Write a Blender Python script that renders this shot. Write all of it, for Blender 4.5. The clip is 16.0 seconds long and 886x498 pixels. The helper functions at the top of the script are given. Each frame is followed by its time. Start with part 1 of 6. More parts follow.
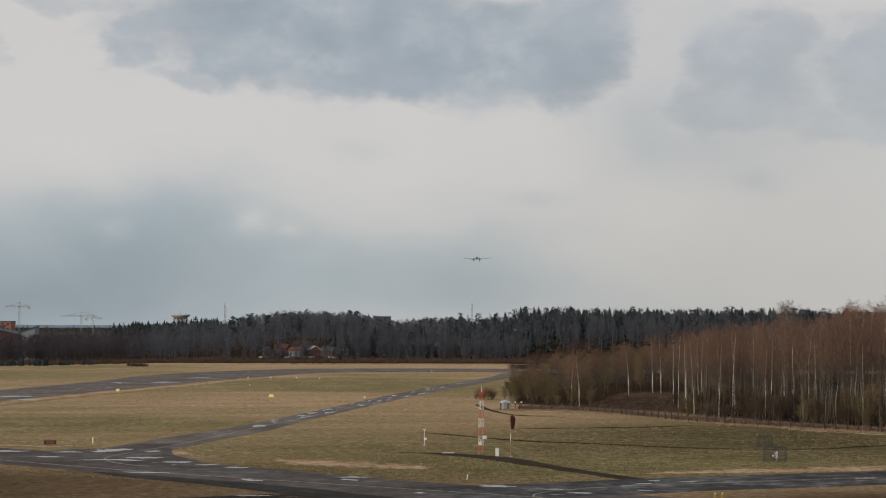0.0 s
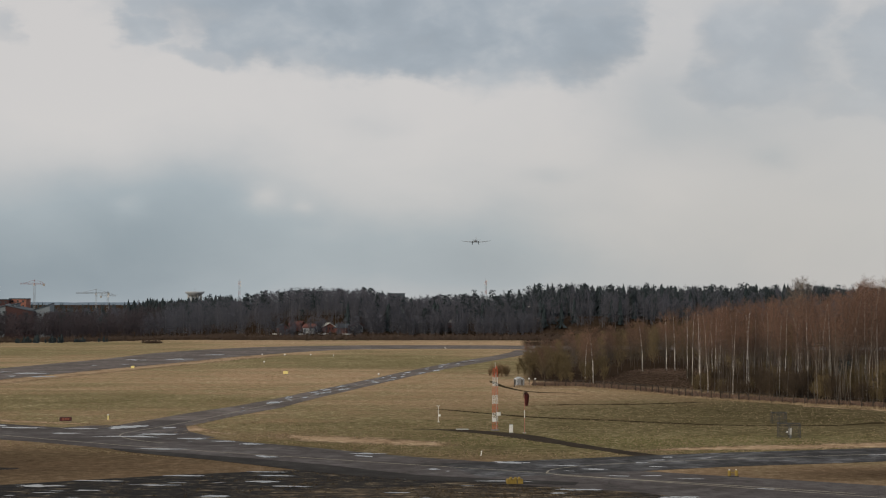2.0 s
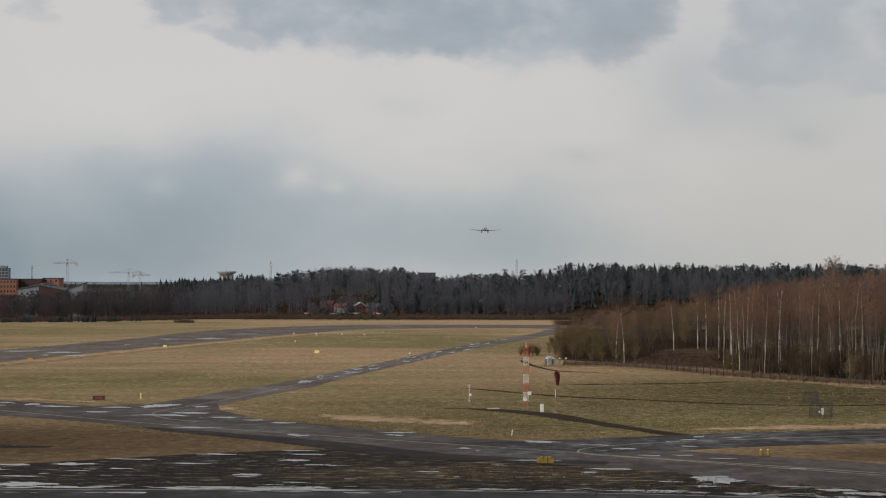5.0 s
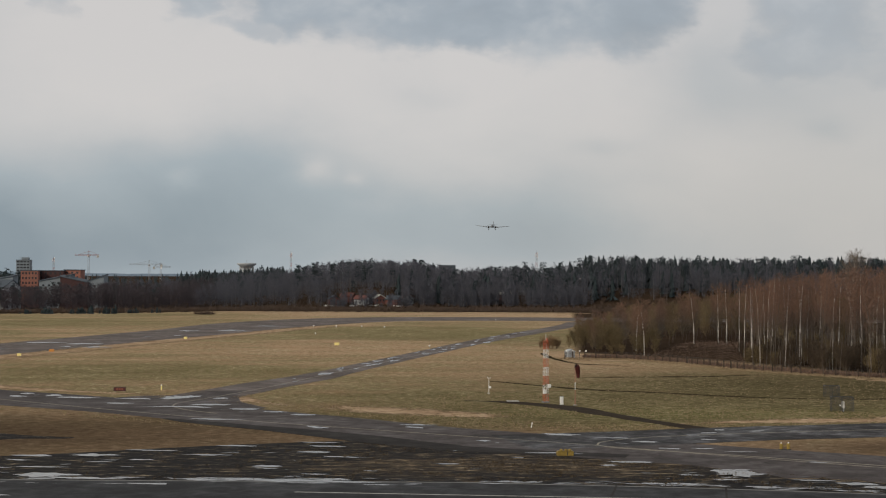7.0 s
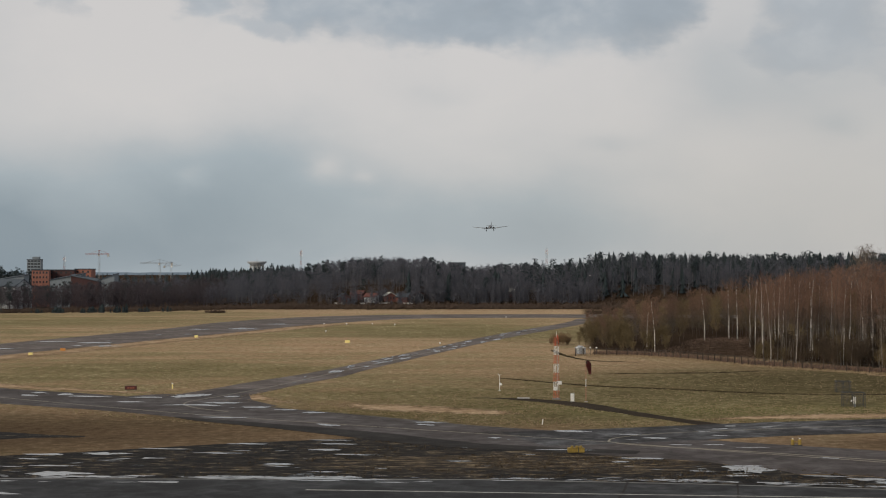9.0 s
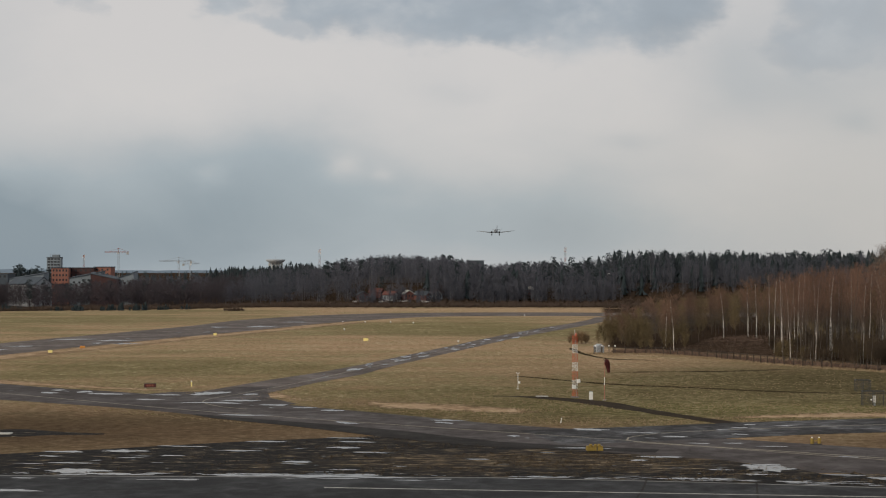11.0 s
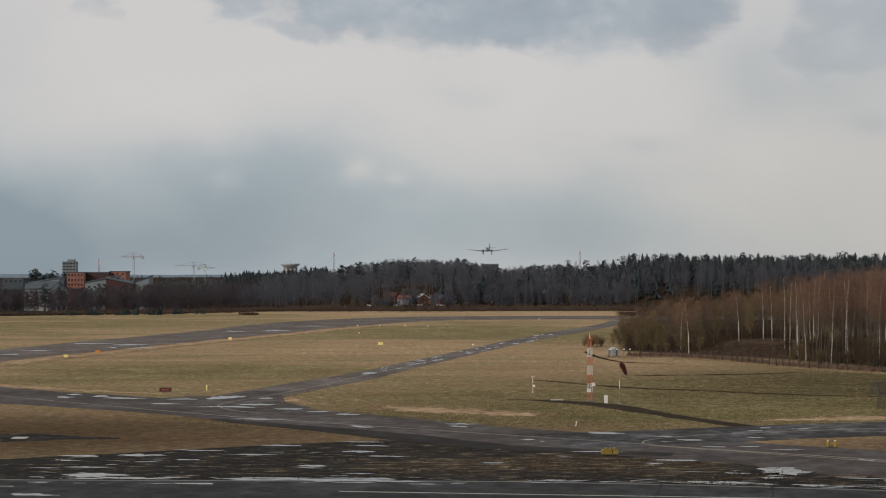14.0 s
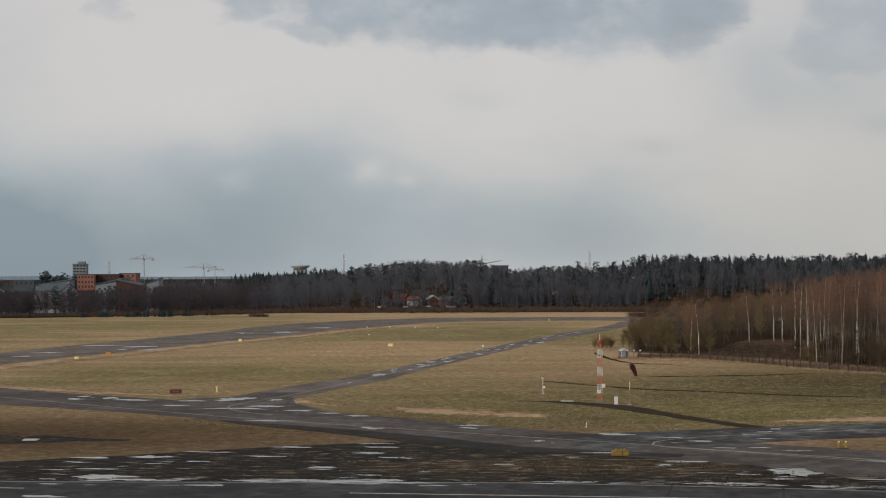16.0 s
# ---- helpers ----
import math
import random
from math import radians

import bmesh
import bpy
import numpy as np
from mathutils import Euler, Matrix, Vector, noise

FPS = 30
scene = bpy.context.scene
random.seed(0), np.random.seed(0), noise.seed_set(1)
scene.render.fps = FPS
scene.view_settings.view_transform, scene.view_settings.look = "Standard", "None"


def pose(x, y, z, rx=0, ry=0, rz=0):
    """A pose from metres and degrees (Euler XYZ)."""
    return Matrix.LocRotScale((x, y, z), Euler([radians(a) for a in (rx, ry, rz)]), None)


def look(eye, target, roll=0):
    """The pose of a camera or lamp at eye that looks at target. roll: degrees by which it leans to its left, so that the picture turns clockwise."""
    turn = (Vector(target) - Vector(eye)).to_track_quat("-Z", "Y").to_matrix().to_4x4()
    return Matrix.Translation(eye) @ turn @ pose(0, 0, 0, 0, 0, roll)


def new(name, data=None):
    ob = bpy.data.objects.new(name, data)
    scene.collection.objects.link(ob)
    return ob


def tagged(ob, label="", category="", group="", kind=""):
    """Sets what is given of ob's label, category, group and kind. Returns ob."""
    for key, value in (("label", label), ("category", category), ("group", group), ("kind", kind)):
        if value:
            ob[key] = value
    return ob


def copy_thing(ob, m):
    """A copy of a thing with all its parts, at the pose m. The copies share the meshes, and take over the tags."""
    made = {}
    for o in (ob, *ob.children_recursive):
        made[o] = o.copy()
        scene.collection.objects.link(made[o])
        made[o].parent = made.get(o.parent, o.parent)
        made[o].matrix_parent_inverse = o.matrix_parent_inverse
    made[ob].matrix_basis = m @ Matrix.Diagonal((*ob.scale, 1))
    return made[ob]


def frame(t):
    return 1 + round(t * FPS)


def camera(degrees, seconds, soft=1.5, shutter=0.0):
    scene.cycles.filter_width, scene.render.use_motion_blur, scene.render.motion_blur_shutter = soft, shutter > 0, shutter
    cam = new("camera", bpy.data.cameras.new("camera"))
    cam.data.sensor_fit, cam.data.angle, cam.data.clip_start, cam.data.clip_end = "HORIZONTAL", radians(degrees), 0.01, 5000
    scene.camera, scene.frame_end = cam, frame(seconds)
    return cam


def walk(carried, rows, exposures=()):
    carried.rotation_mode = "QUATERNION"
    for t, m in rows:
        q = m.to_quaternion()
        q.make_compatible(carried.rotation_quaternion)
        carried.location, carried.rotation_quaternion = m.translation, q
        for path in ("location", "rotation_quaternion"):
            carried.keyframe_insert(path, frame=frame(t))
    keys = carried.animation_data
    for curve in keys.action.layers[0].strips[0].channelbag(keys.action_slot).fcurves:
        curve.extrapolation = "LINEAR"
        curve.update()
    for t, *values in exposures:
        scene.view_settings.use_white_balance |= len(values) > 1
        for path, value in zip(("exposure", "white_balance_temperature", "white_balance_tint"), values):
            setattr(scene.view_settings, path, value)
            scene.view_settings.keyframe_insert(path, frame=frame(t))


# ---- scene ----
cam = camera(33.0, 16.0, soft=1.15)
EYE = (0.0, 0.0, 22.0)


def seat(t, yaw, pitch, roll):
    return t, pose(*EYE, 90 + pitch, roll, yaw)


walk(cam, [seat(*row) for row in (
    (0.0, -4.495, 2.959, -0.257), (0.5, -4.388, 2.775, -0.165), (1.0, -4.348, 2.495, -0.224),
    (1.5, -4.155, 2.298, -0.165), (2.0, -3.966, 2.072, -0.200), (2.5, -3.668, 1.974, -0.189),
    (3.0, -3.437, 1.878, -0.195), (3.5, -3.150, 1.688, -0.310), (4.0, -3.071, 1.510, -0.230),
    (4.2, -3.009, 1.481, -0.210), (6.3, -2.440, 0.990, -0.230), (6.5, -2.352, 0.990, -0.240),
    (7.0, -2.025, 0.989, -0.311), (7.5, -1.824, 1.104, -0.300), (8.0, -1.797, 1.039, -0.129),
    (8.5, -1.668, 1.040, -0.080), (9.0, -1.639, 0.884, -0.025), (9.2, -1.640, 0.805, -0.035),
    (11.3, -0.750, 0.815, -0.045), (11.5, -0.624, 0.872, -0.040), (12.0, -0.302, 0.963, -0.106),
    (12.5, -0.233, 0.894, -0.118), (13.0, -0.346, 0.968, -0.050), (13.5, -0.417, 1.016, 0.076),
    (14.0, -0.376, 0.953, 0.090), (14.5, -0.244, 0.979, 0.105), (15.0, -0.221, 0.923, 0.065),
    (15.5, -0.117, 1.005, 0.160), (16.0, -0.002, 1.008, 0.192))])

# ---- light ----
SUN_AZ, SUN_EL = 222.0, 27.0          # compass degrees of the sun (0 is +y, clockwise), height over the horizon
scene.view_settings.exposure = 0.0
sun = new("sun", bpy.data.lights.new("sun", "SUN"))
sun.data.energy, sun.data.angle, sun.data.color = 1.9, radians(6), (1.0, 0.87, 0.70)
sun_from = Vector((math.sin(radians(SUN_AZ)) * math.cos(radians(SUN_EL)),
                   math.cos(radians(SUN_AZ)) * math.cos(radians(SUN_EL)), math.sin(radians(SUN_EL))))
sun.matrix_world = look(sun_from * 300, (0, 0, 0))


class Net:
    """Short hand for node trees."""

    def __init__(self, tree):
        self.tree = tree
        tree.nodes.clear()

    def put(self, kind):
        return self.tree.nodes.new(kind)

    def span(self, value, low, high):
        """A smooth step from 0 at low to 1 at high."""
        node = self.put("ShaderNodeMapRange")
        node.interpolation_type = "SMOOTHSTEP"
        self.wire(value, node.inputs[0])
        node.inputs[1].default_value, node.inputs[2].default_value = low, high
        return node.outputs[0]

    def wire(self, source, target):
        self.tree.links.new(source, target)

    def feed(self, socket, value):
        if isinstance(value, bpy.types.NodeSocket):
            self.wire(value, socket)
        else:
            socket.default_value = value

    def math(self, op, a, b=0.0, c=0.0, clamp=False):
        node = self.put("ShaderNodeMath")
        node.operation, node.use_clamp = op, clamp
        for socket, value in zip(node.inputs, (a, b, c)):
            self.feed(socket, value)
        return node.outputs[0]

    def noise(self, vector, scale, detail=4.0, rough=0.55, distort=0.0):
        node = self.put("ShaderNodeTexNoise")
        if vector is not None:
            self.wire(vector, node.inputs["Vector"])
        node.inputs["Scale"].default_value = scale
        node.inputs["Detail"].default_value = detail
        node.inputs["Roughness"].default_value = rough
        node.inputs["Distortion"].default_value = distort
        return node.outputs["Fac"]

    def ramp(self, fac, *stops, interpolation="LINEAR"):
        node = self.put("ShaderNodeValToRGB")
        node.color_ramp.interpolation = interpolation
        while len(node.color_ramp.elements) < len(stops):
            node.color_ramp.elements.new(0.5)
        for element, (place, color) in zip(node.color_ramp.elements, stops):
            element.position = place
            element.color = (*color, 1) if len(color) == 3 else color
        self.wire(fac, node.inputs[0])
        return node.outputs[0]

    def mix(self, fac, a, b, blend="MIX"):
        node = self.put("ShaderNodeMix")
        node.data_type, node.blend_type = "RGBA", blend
        self.feed(node.inputs[0], fac)
        for socket, value in ((node.inputs[6], a), (node.inputs[7], b)):
            if isinstance(value, tuple) and len(value) == 3:
                value = (*value, 1)
            self.feed(socket, value)
        return node.outputs[2]

    def bell(self, u, v, u0, v0, su, sv):
        """A soft hill of height 1 about (u0, v0)."""
        a = self.math("MULTIPLY", self.math("SUBTRACT", u, u0), 1 / su)
        b = self.math("MULTIPLY", self.math("SUBTRACT", v, v0), 1 / sv)
        q = self.math("ADD", self.math("MULTIPLY", a, a), self.math("MULTIPLY", b, b))
        return self.math("POWER", 2.718, self.math("MULTIPLY", q, -1.0))

    def mound(self, u, v, u0, v0, su, sv):
        """A hill with a flat top and steeper flanks."""
        a = self.math("MULTIPLY", self.math("SUBTRACT", u, u0), 1 / su)
        b = self.math("MULTIPLY", self.math("SUBTRACT", v, v0), 1 / sv)
        q = self.math("ADD", self.math("MULTIPLY", a, a), self.math("MULTIPLY", b, b))
        return self.math("POWER", 2.718, self.math("MULTIPLY", self.math("MULTIPLY", q, q), -0.7))


def build_sky():
    """Broken grey stratocumulus under a Nishita sky; u is the azimuth from +y and v the slope, both in radians."""
    world = bpy.data.worlds.new("sky")
    scene.world = world
    world.use_nodes = True
    n = Net(world.node_tree)
    way = n.put("ShaderNodeTexCoord").outputs["Generated"]
    split = n.put("ShaderNodeSeparateXYZ")
    n.wire(way, split.inputs[0])
    x, y, z = split.outputs
    u0 = n.math("ARCTAN2", x, y)
    v0 = n.math("ARCSINE", z)
    flat = n.put("ShaderNodeCombineXYZ")
    n.wire(n.math("MULTIPLY", u0, 0.6), flat.inputs[0])
    n.wire(v0, flat.inputs[1])
    plane = flat.outputs[0]
    # ragged edges: the plane coordinates are pushed about by noise at two sizes
    def pushed(scale, detail, across, up):
        warp = n.put("ShaderNodeTexNoise")
        n.wire(plane, warp.inputs["Vector"])
        warp.inputs["Scale"].default_value, warp.inputs["Detail"].default_value, warp.inputs["Roughness"].default_value = scale, detail, 0.55
        ws = n.put("ShaderNodeSeparateColor")
        n.wire(warp.outputs["Color"], ws.inputs[0])
        return (n.math("ADD", u0, n.math("MULTIPLY", n.math("SUBTRACT", ws.outputs[0], 0.5), across)),
                n.math("ADD", v0, n.math("MULTIPLY", n.math("SUBTRACT", ws.outputs[1], 0.5), up)))

    u, v = pushed(38.0, 7.0, 0.072, 0.044)
    us, vs = pushed(20.0, 4.0, 0.040, 0.026)

    # the two heavy cloud banks overhead, with a sharper lower rim
    bank = None
    for c, gain in (((-0.008, 0.201, 0.128, 0.042), 1.0), ((0.091, 0.184, 0.100, 0.034), 1.0), ((0.158, 0.172, 0.043, 0.029), 0.95), ((-0.056, 0.176, 0.038, 0.022), 0.9),
                    ((0.042, 0.164, 0.066, 0.019), 0.95), ((0.010, 0.252, 0.155, 0.046), 1.0), ((0.172, 0.203, 0.034, 0.044), 0.8),
                    ((-0.127, 0.177, 0.026, 0.013), 0.75), ((-0.122, 0.197, 0.019, 0.017), 0.7), ((-0.090, 0.162, 0.022, 0.009), 0.6), ((-0.167, 0.210, 0.060, 0.010), 0.5),
                    ((0.283, 0.166, 0.046, 0.036), 0.72), ((0.268, 0.146, 0.038, 0.020), 0.66), ((0.305, 0.187, 0.028, 0.024), 0.66), ((0.362, 0.166, 0.030, 0.038), 0.70),
                    ((0.333, 0.136, 0.045, 0.012), 0.5), ((0.37, 0.140, 0.022, 0.020), 0.6), ((-0.216, 0.175, 0.012, 0.012), 0.45),
                    ((0.62, 0.20, 0.14, 0.07), 1.0), ((-0.36, 0.25, 0.14, 0.03), 1.0)):
        h = n.math("MULTIPLY", n.mound(u, v, *c), gain)
        bank = h if bank is None else n.math("MAXIMUM", bank, h)
    body = n.noise(plane, 22.0, 5.0, 0.5, 0.3)
    puffs = n.noise(plane, 75.0, 6.0, 0.55, 0.3)
    edge = n.math("ADD", n.math("MULTIPLY", n.math("SUBTRACT", body, 0.5), 0.62), n.math("MULTIPLY", n.math("SUBTRACT", puffs, 0.5), 0.44))
    heavy = n.span(n.math("ADD", bank, edge), 0.08, 0.96)
    # soft veils of rain cloud towards the horizon, with a few brighter openings
    veil = None
    for c, gain in (((-0.092, 0.060, 0.105, 0.034), 0.44), ((-0.175, 0.027, 0.085, 0.030), 0.42), ((0.010, 0.034, 0.125, 0.027), 0.40), ((0.103, 0.055, 0.058, 0.034), 0.26),
                    ((0.122, 0.022, 0.100, 0.022), 0.32), ((-0.290, 0.026, 0.062, 0.045), 0.85), ((-0.40, 0.02, 0.10, 0.08), 0.9), ((-0.170, 0.060, 0.095, 0.030), 0.20), ((-0.084, 0.086, 0.045, 0.024), 0.20),
                    ((0.249, 0.112, 0.064, 0.019), 0.22), ((0.288, 0.093, 0.017, 0.009), 0.22), ((0.143, 0.088, 0.022, 0.007), 0.20), ((0.023, 0.118, 0.022, 0.007), 0.10),
                    ((0.20, 0.135, 0.035, 0.030), 0.22), ((0.33, 0.03, 0.17, 0.06), 0.26), ((-0.30, 0.150, 0.06, 0.05), 0.12), ((-0.05, 0.000, 0.30, 0.024), 0.25), ((-0.20, 0.004, 0.16, 0.030), 0.30), ((0.30, 0.16, 0.12, 0.06), 0.26),
                    ((-0.0514, 0.0700, 0.0110, 0.0085), -0.24), ((-0.025, 0.0620, 0.007, 0.006), -0.16), ((-0.1385, 0.0615, 0.0100, 0.0065), -0.18)):
        h = n.math("MULTIPLY", n.bell(us, vs, *c), gain)
        veil = h if veil is None else n.math("ADD", veil, h)
    wisps = n.noise(plane, 11.0, 7.0, 0.55, 0.4)
    veil = n.math("ADD", veil, n.math("ADD", n.math("MULTIPLY", n.math("SUBTRACT", wisps, 0.5), 0.42), n.math("MULTIPLY", n.math("SUBTRACT", body, 0.5), 0.14)))
    # the rest of the sky: the same kind of cloud all round
    side = n.span(n.math("ABSOLUTE", u0), 0.45, 0.9)
    high = n.span(v0, 0.24, 0.40)
    away = n.math("MAXIMUM", side, high)
    wide = n.ramp(n.noise(way, 2.6, 6.0, 0.55), (0.38, (0.05, 0.05, 0.05)), (0.62, (0.95, 0.95, 0.95)))
    heavy = n.mix(away, heavy, wide)
    light = n.ramp(veil, (0.0, (0.636, 0.612, 0.598)), (0.25, (0.540, 0.540, 0.543)), (0.60, (0.375, 0.425, 0.460)), (1.0, (0.250, 0.305, 0.350)))
    dark = n.ramp(n.math("ADD", n.math("MULTIPLY", body, 0.75), n.math("MULTIPLY", puffs, 0.25)), (0.34, (0.300, 0.345, 0.390)), (0.50, (0.370, 0.412, 0.455)), (0.66, (0.480, 0.505, 0.530)))
    cloud = n.mix(heavy, light, dark)
    warm = n.bell(us, vs, 0.30, 0.05, 0.20, 0.10)
    cloud = n.mix(n.math("MULTIPLY", warm, 0.45), cloud, (0.490, 0.458, 0.425))
    air = n.put("ShaderNodeTexSky")
    air.sky_type, air.sun_disc = "NISHITA", False
    air.sun_elevation, air.sun_rotation = radians(SUN_EL), radians(SUN_AZ)
    blue = n.mix(1.0, air.outputs[0], (0.09, 0.09, 0.09), "MULTIPLY")
    back = n.put("ShaderNodeBackground")
    n.wire(n.mix(0.93, blue, cloud), back.inputs[0])
    back.inputs[1].default_value = 1.0
    n.wire(back.outputs[0], n.put("ShaderNodeOutputWorld").inputs[0])


build_sky()

# ---- materials ----


def surface(name, rough=0.8, metal=0.0, spec=0.5):
    """A new material: its net, its Principled node and the object coordinates."""
    mat = bpy.data.materials.new(name)
    mat.use_nodes = True
    n = Net(mat.node_tree)
    bsdf = n.put("ShaderNodeBsdfPrincipled")
    bsdf.inputs["Roughness"].default_value = rough
    bsdf.inputs["Metallic"].default_value = metal
    bsdf.inputs["Specular IOR Level"].default_value = spec
    n.wire(bsdf.outputs[0], n.put("ShaderNodeOutputMaterial").inputs[0])
    return mat, n, bsdf, n.put("ShaderNodeTexCoord").outputs["Object"]


def bumped(n, bsdf, height, strength=0.4, distance=0.05):
    bump = n.put("ShaderNodeBump")
    bump.inputs["Strength"].default_value, bump.inputs["Distance"].default_value = strength, distance
    n.wire(height, bump.inputs["Height"])
    n.wire(bump.outputs[0], bsdf.inputs["Normal"])


def plain(name, color, rough=0.6, metal=0.0, spread=0.18, scale=3.0, per_object=0.0, spec=0.5):
    """Painted or natural stuff with stains at two scales."""
    mat, n, bsdf, at = surface(name, rough, metal, spec)
    fine, broad = n.noise(at, scale * 8, 4.0), n.noise(at, scale, 3.0)
    value = n.math("ADD", n.math("MULTIPLY", fine, 0.45), n.math("MULTIPLY", broad, 0.55))
    low, high = tuple(c * (1 - spread) for c in color), tuple(min(c * (1 + spread), 0.95) for c in color)
    tint = n.ramp(value, (0.3, low), (0.7, high))
    if per_object:
        chance = n.put("ShaderNodeObjectInfo").outputs["Random"]
        gain = n.math("ADD", n.math("MULTIPLY", chance, 2 * per_object), 1 - per_object)
        node = n.put("ShaderNodeVectorMath")
        node.operation = "SCALE"
        n.wire(tint, node.inputs[0])
        n.wire(gain, node.inputs["Scale"])
        tint = node.outputs[0]
    n.wire(tint, bsdf.inputs["Base Color"])
    bumped(n, bsdf, fine, 0.15, 0.02)
    return mat


def twiggy(name, one, two, limb=None, low=6.0, high=15.0):
    """Bark and twigs, each piece its own shade; limb: the tone of the older wood below the young tips."""
    mat, n, bsdf, at = surface(name, 0.85, 0.0, 0.25)
    chance = n.put("ShaderNodeNewGeometry").outputs["Random Per Island"]
    tree = n.put("ShaderNodeObjectInfo").outputs["Random"]
    value = n.math("ADD", n.math("MULTIPLY", chance, 0.5), n.math("MULTIPLY", tree, 0.5))
    tint = n.ramp(value, (0.05, one), (0.95, two))
    if limb:
        split = n.put("ShaderNodeSeparateXYZ")
        n.wire(at, split.inputs[0])
        old = n.ramp(value, (0.05, tuple(c * 0.45 for c in limb)), (0.95, tuple(c * 1.5 for c in limb)))
        tint = n.mix(n.span(split.outputs[2], low, high), old, tint)
    n.wire(tint, bsdf.inputs["Base Color"])
    return mat


def grass_material():
    mat, n, bsdf, at = surface("dry_grass", 1.0, 0.0, 0.0)
    split = n.put("ShaderNodeSeparateXYZ")
    n.wire(at, split.inputs[0])
    x, y, _ = split.outputs
    broad = n.noise(at, 0.012, 4.0, 0.6, 0.6)
    patch = n.noise(at, 0.07, 6.0, 0.7, 0.5)
    sward = n.noise(at, 0.62, 8.0, 0.82, 0.3)
    fine = n.math("ADD", n.math("MULTIPLY", sward, 0.72), n.math("MULTIPLY", patch, 0.28))
    tuft = n.noise(at, 5.0, 3.0, 0.7)
    heave = n.noise(at, 0.11, 4.0, 0.6, 0.4)
    straw = n.ramp(fine, (0.33, (0.186, 0.121, 0.071)), (0.45, (0.345, 0.237, 0.143)), (0.54, (0.478, 0.340, 0.215)), (0.63, (0.800, 0.618, 0.438)))
    green = n.ramp(fine, (0.34, (0.076, 0.063, 0.033)), (0.46, (0.164, 0.137, 0.070)), (0.55, (0.276, 0.230, 0.124)), (0.64, (0.640, 0.535, 0.350)))
    # long swaths of paler and greener sward, as mown
    swath = n.put("ShaderNodeMapping")
    swath.inputs["Scale"].default_value = (0.008, 0.045, 1.0)
    swath.inputs["Rotation"].default_value = (0, 0, 0.12)
    n.wire(at, swath.inputs[0])
    mown = n.noise(swath.outputs[0], 1.0, 7.0, 0.70, 0.4)
    # moister, greener turf on the low ground between the taxiways and the fence
    wet = n.math("MAXIMUM", n.bell(x, y, 55.0, 255.0, 60.0, 36.0), n.math("MULTIPLY", n.bell(x, y, 95.0, 300.0, 50.0, 25.0), 0.9))
    wet = n.math("MAXIMUM", wet, n.math("MULTIPLY", n.bell(x, y, -60.0, 330.0, 60.0, 55.0), 0.45))
    fac = n.math("ADD", n.math("MULTIPLY", wet, 0.42), n.math("ADD", n.math("MULTIPLY", mown, 0.50), n.math("ADD", n.math("MULTIPLY", broad, 0.38), n.math("MULTIPLY", patch, 0.58))))
    wild = n.math("MAXIMUM", n.math("MULTIPLY", n.bell(x, y, -190.0, 660.0, 150.0, 170.0), 0.16), n.math("MULTIPLY", n.bell(x, y, 20.0, 560.0, 90.0, 90.0), 0.20))
    grow = n.span(n.math("ADD", fac, wild), 0.66, 0.92)
    color = n.mix(grow, straw, green)
    # mossy turf before the birch wood, with cloud shade painted into its colour
    shaded_moss = n.math("MULTIPLY", n.bell(x, y, 104.0, 298.0, 72.0, 62.0), n.math("ADD", 0.60, n.math("MULTIPLY", patch, 1.0)), clamp=True)
    color = n.mix(shaded_moss, color, n.ramp(fine, (0.37, (0.040, 0.034, 0.018)), (0.50, (0.100, 0.082, 0.043)), (0.62, (0.240, 0.195, 0.115))))
    lush = n.math("MULTIPLY", n.math("MAXIMUM", n.bell(x, y, 42.0, 236.0, 44.0, 13.0), n.math("MULTIPLY", n.bell(x, y, -8.0, 232.0, 22.0, 12.0), 0.8)), n.math("ADD", 0.35, n.math("MULTIPLY", patch, 1.0)), clamp=True)
    color = n.mix(n.math("MULTIPLY", lush, 0.8), color, n.ramp(fine, (0.34, (0.052, 0.054, 0.020)), (0.46, (0.120, 0.118, 0.046)), (0.55, (0.215, 0.200, 0.090)), (0.64, (0.640, 0.560, 0.370))))
    # bare brown turf beside the old apron
    bare = n.math("MULTIPLY", n.bell(x, y, -62.0, 206.0, 95.0, 42.0), n.math("ADD", 0.55, n.math("MULTIPLY", patch, 0.9)), clamp=True)
    bare = n.math("MAXIMUM", bare, n.bell(x, y, 76.0, 190.0, 36.0, 13.0))
    color = n.mix(bare, color, n.ramp(fine, (0.36, (0.056, 0.039, 0.025)), (0.50, (0.096, 0.067, 0.042)), (0.64, (0.165, 0.119, 0.076))))
    # leaf litter under the trees, darkened to paint in shade between trunks: the birch wood behind the fence and the
    # far woods
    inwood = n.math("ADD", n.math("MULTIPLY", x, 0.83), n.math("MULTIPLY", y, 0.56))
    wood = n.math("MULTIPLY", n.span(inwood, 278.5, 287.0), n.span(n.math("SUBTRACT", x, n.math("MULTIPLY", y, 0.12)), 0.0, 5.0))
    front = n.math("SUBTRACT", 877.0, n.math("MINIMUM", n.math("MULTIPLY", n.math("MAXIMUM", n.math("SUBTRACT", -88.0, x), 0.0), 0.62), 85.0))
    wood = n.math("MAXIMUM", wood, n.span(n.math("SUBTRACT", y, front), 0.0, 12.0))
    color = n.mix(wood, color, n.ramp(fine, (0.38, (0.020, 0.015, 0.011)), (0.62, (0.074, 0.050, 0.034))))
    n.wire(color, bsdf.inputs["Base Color"])
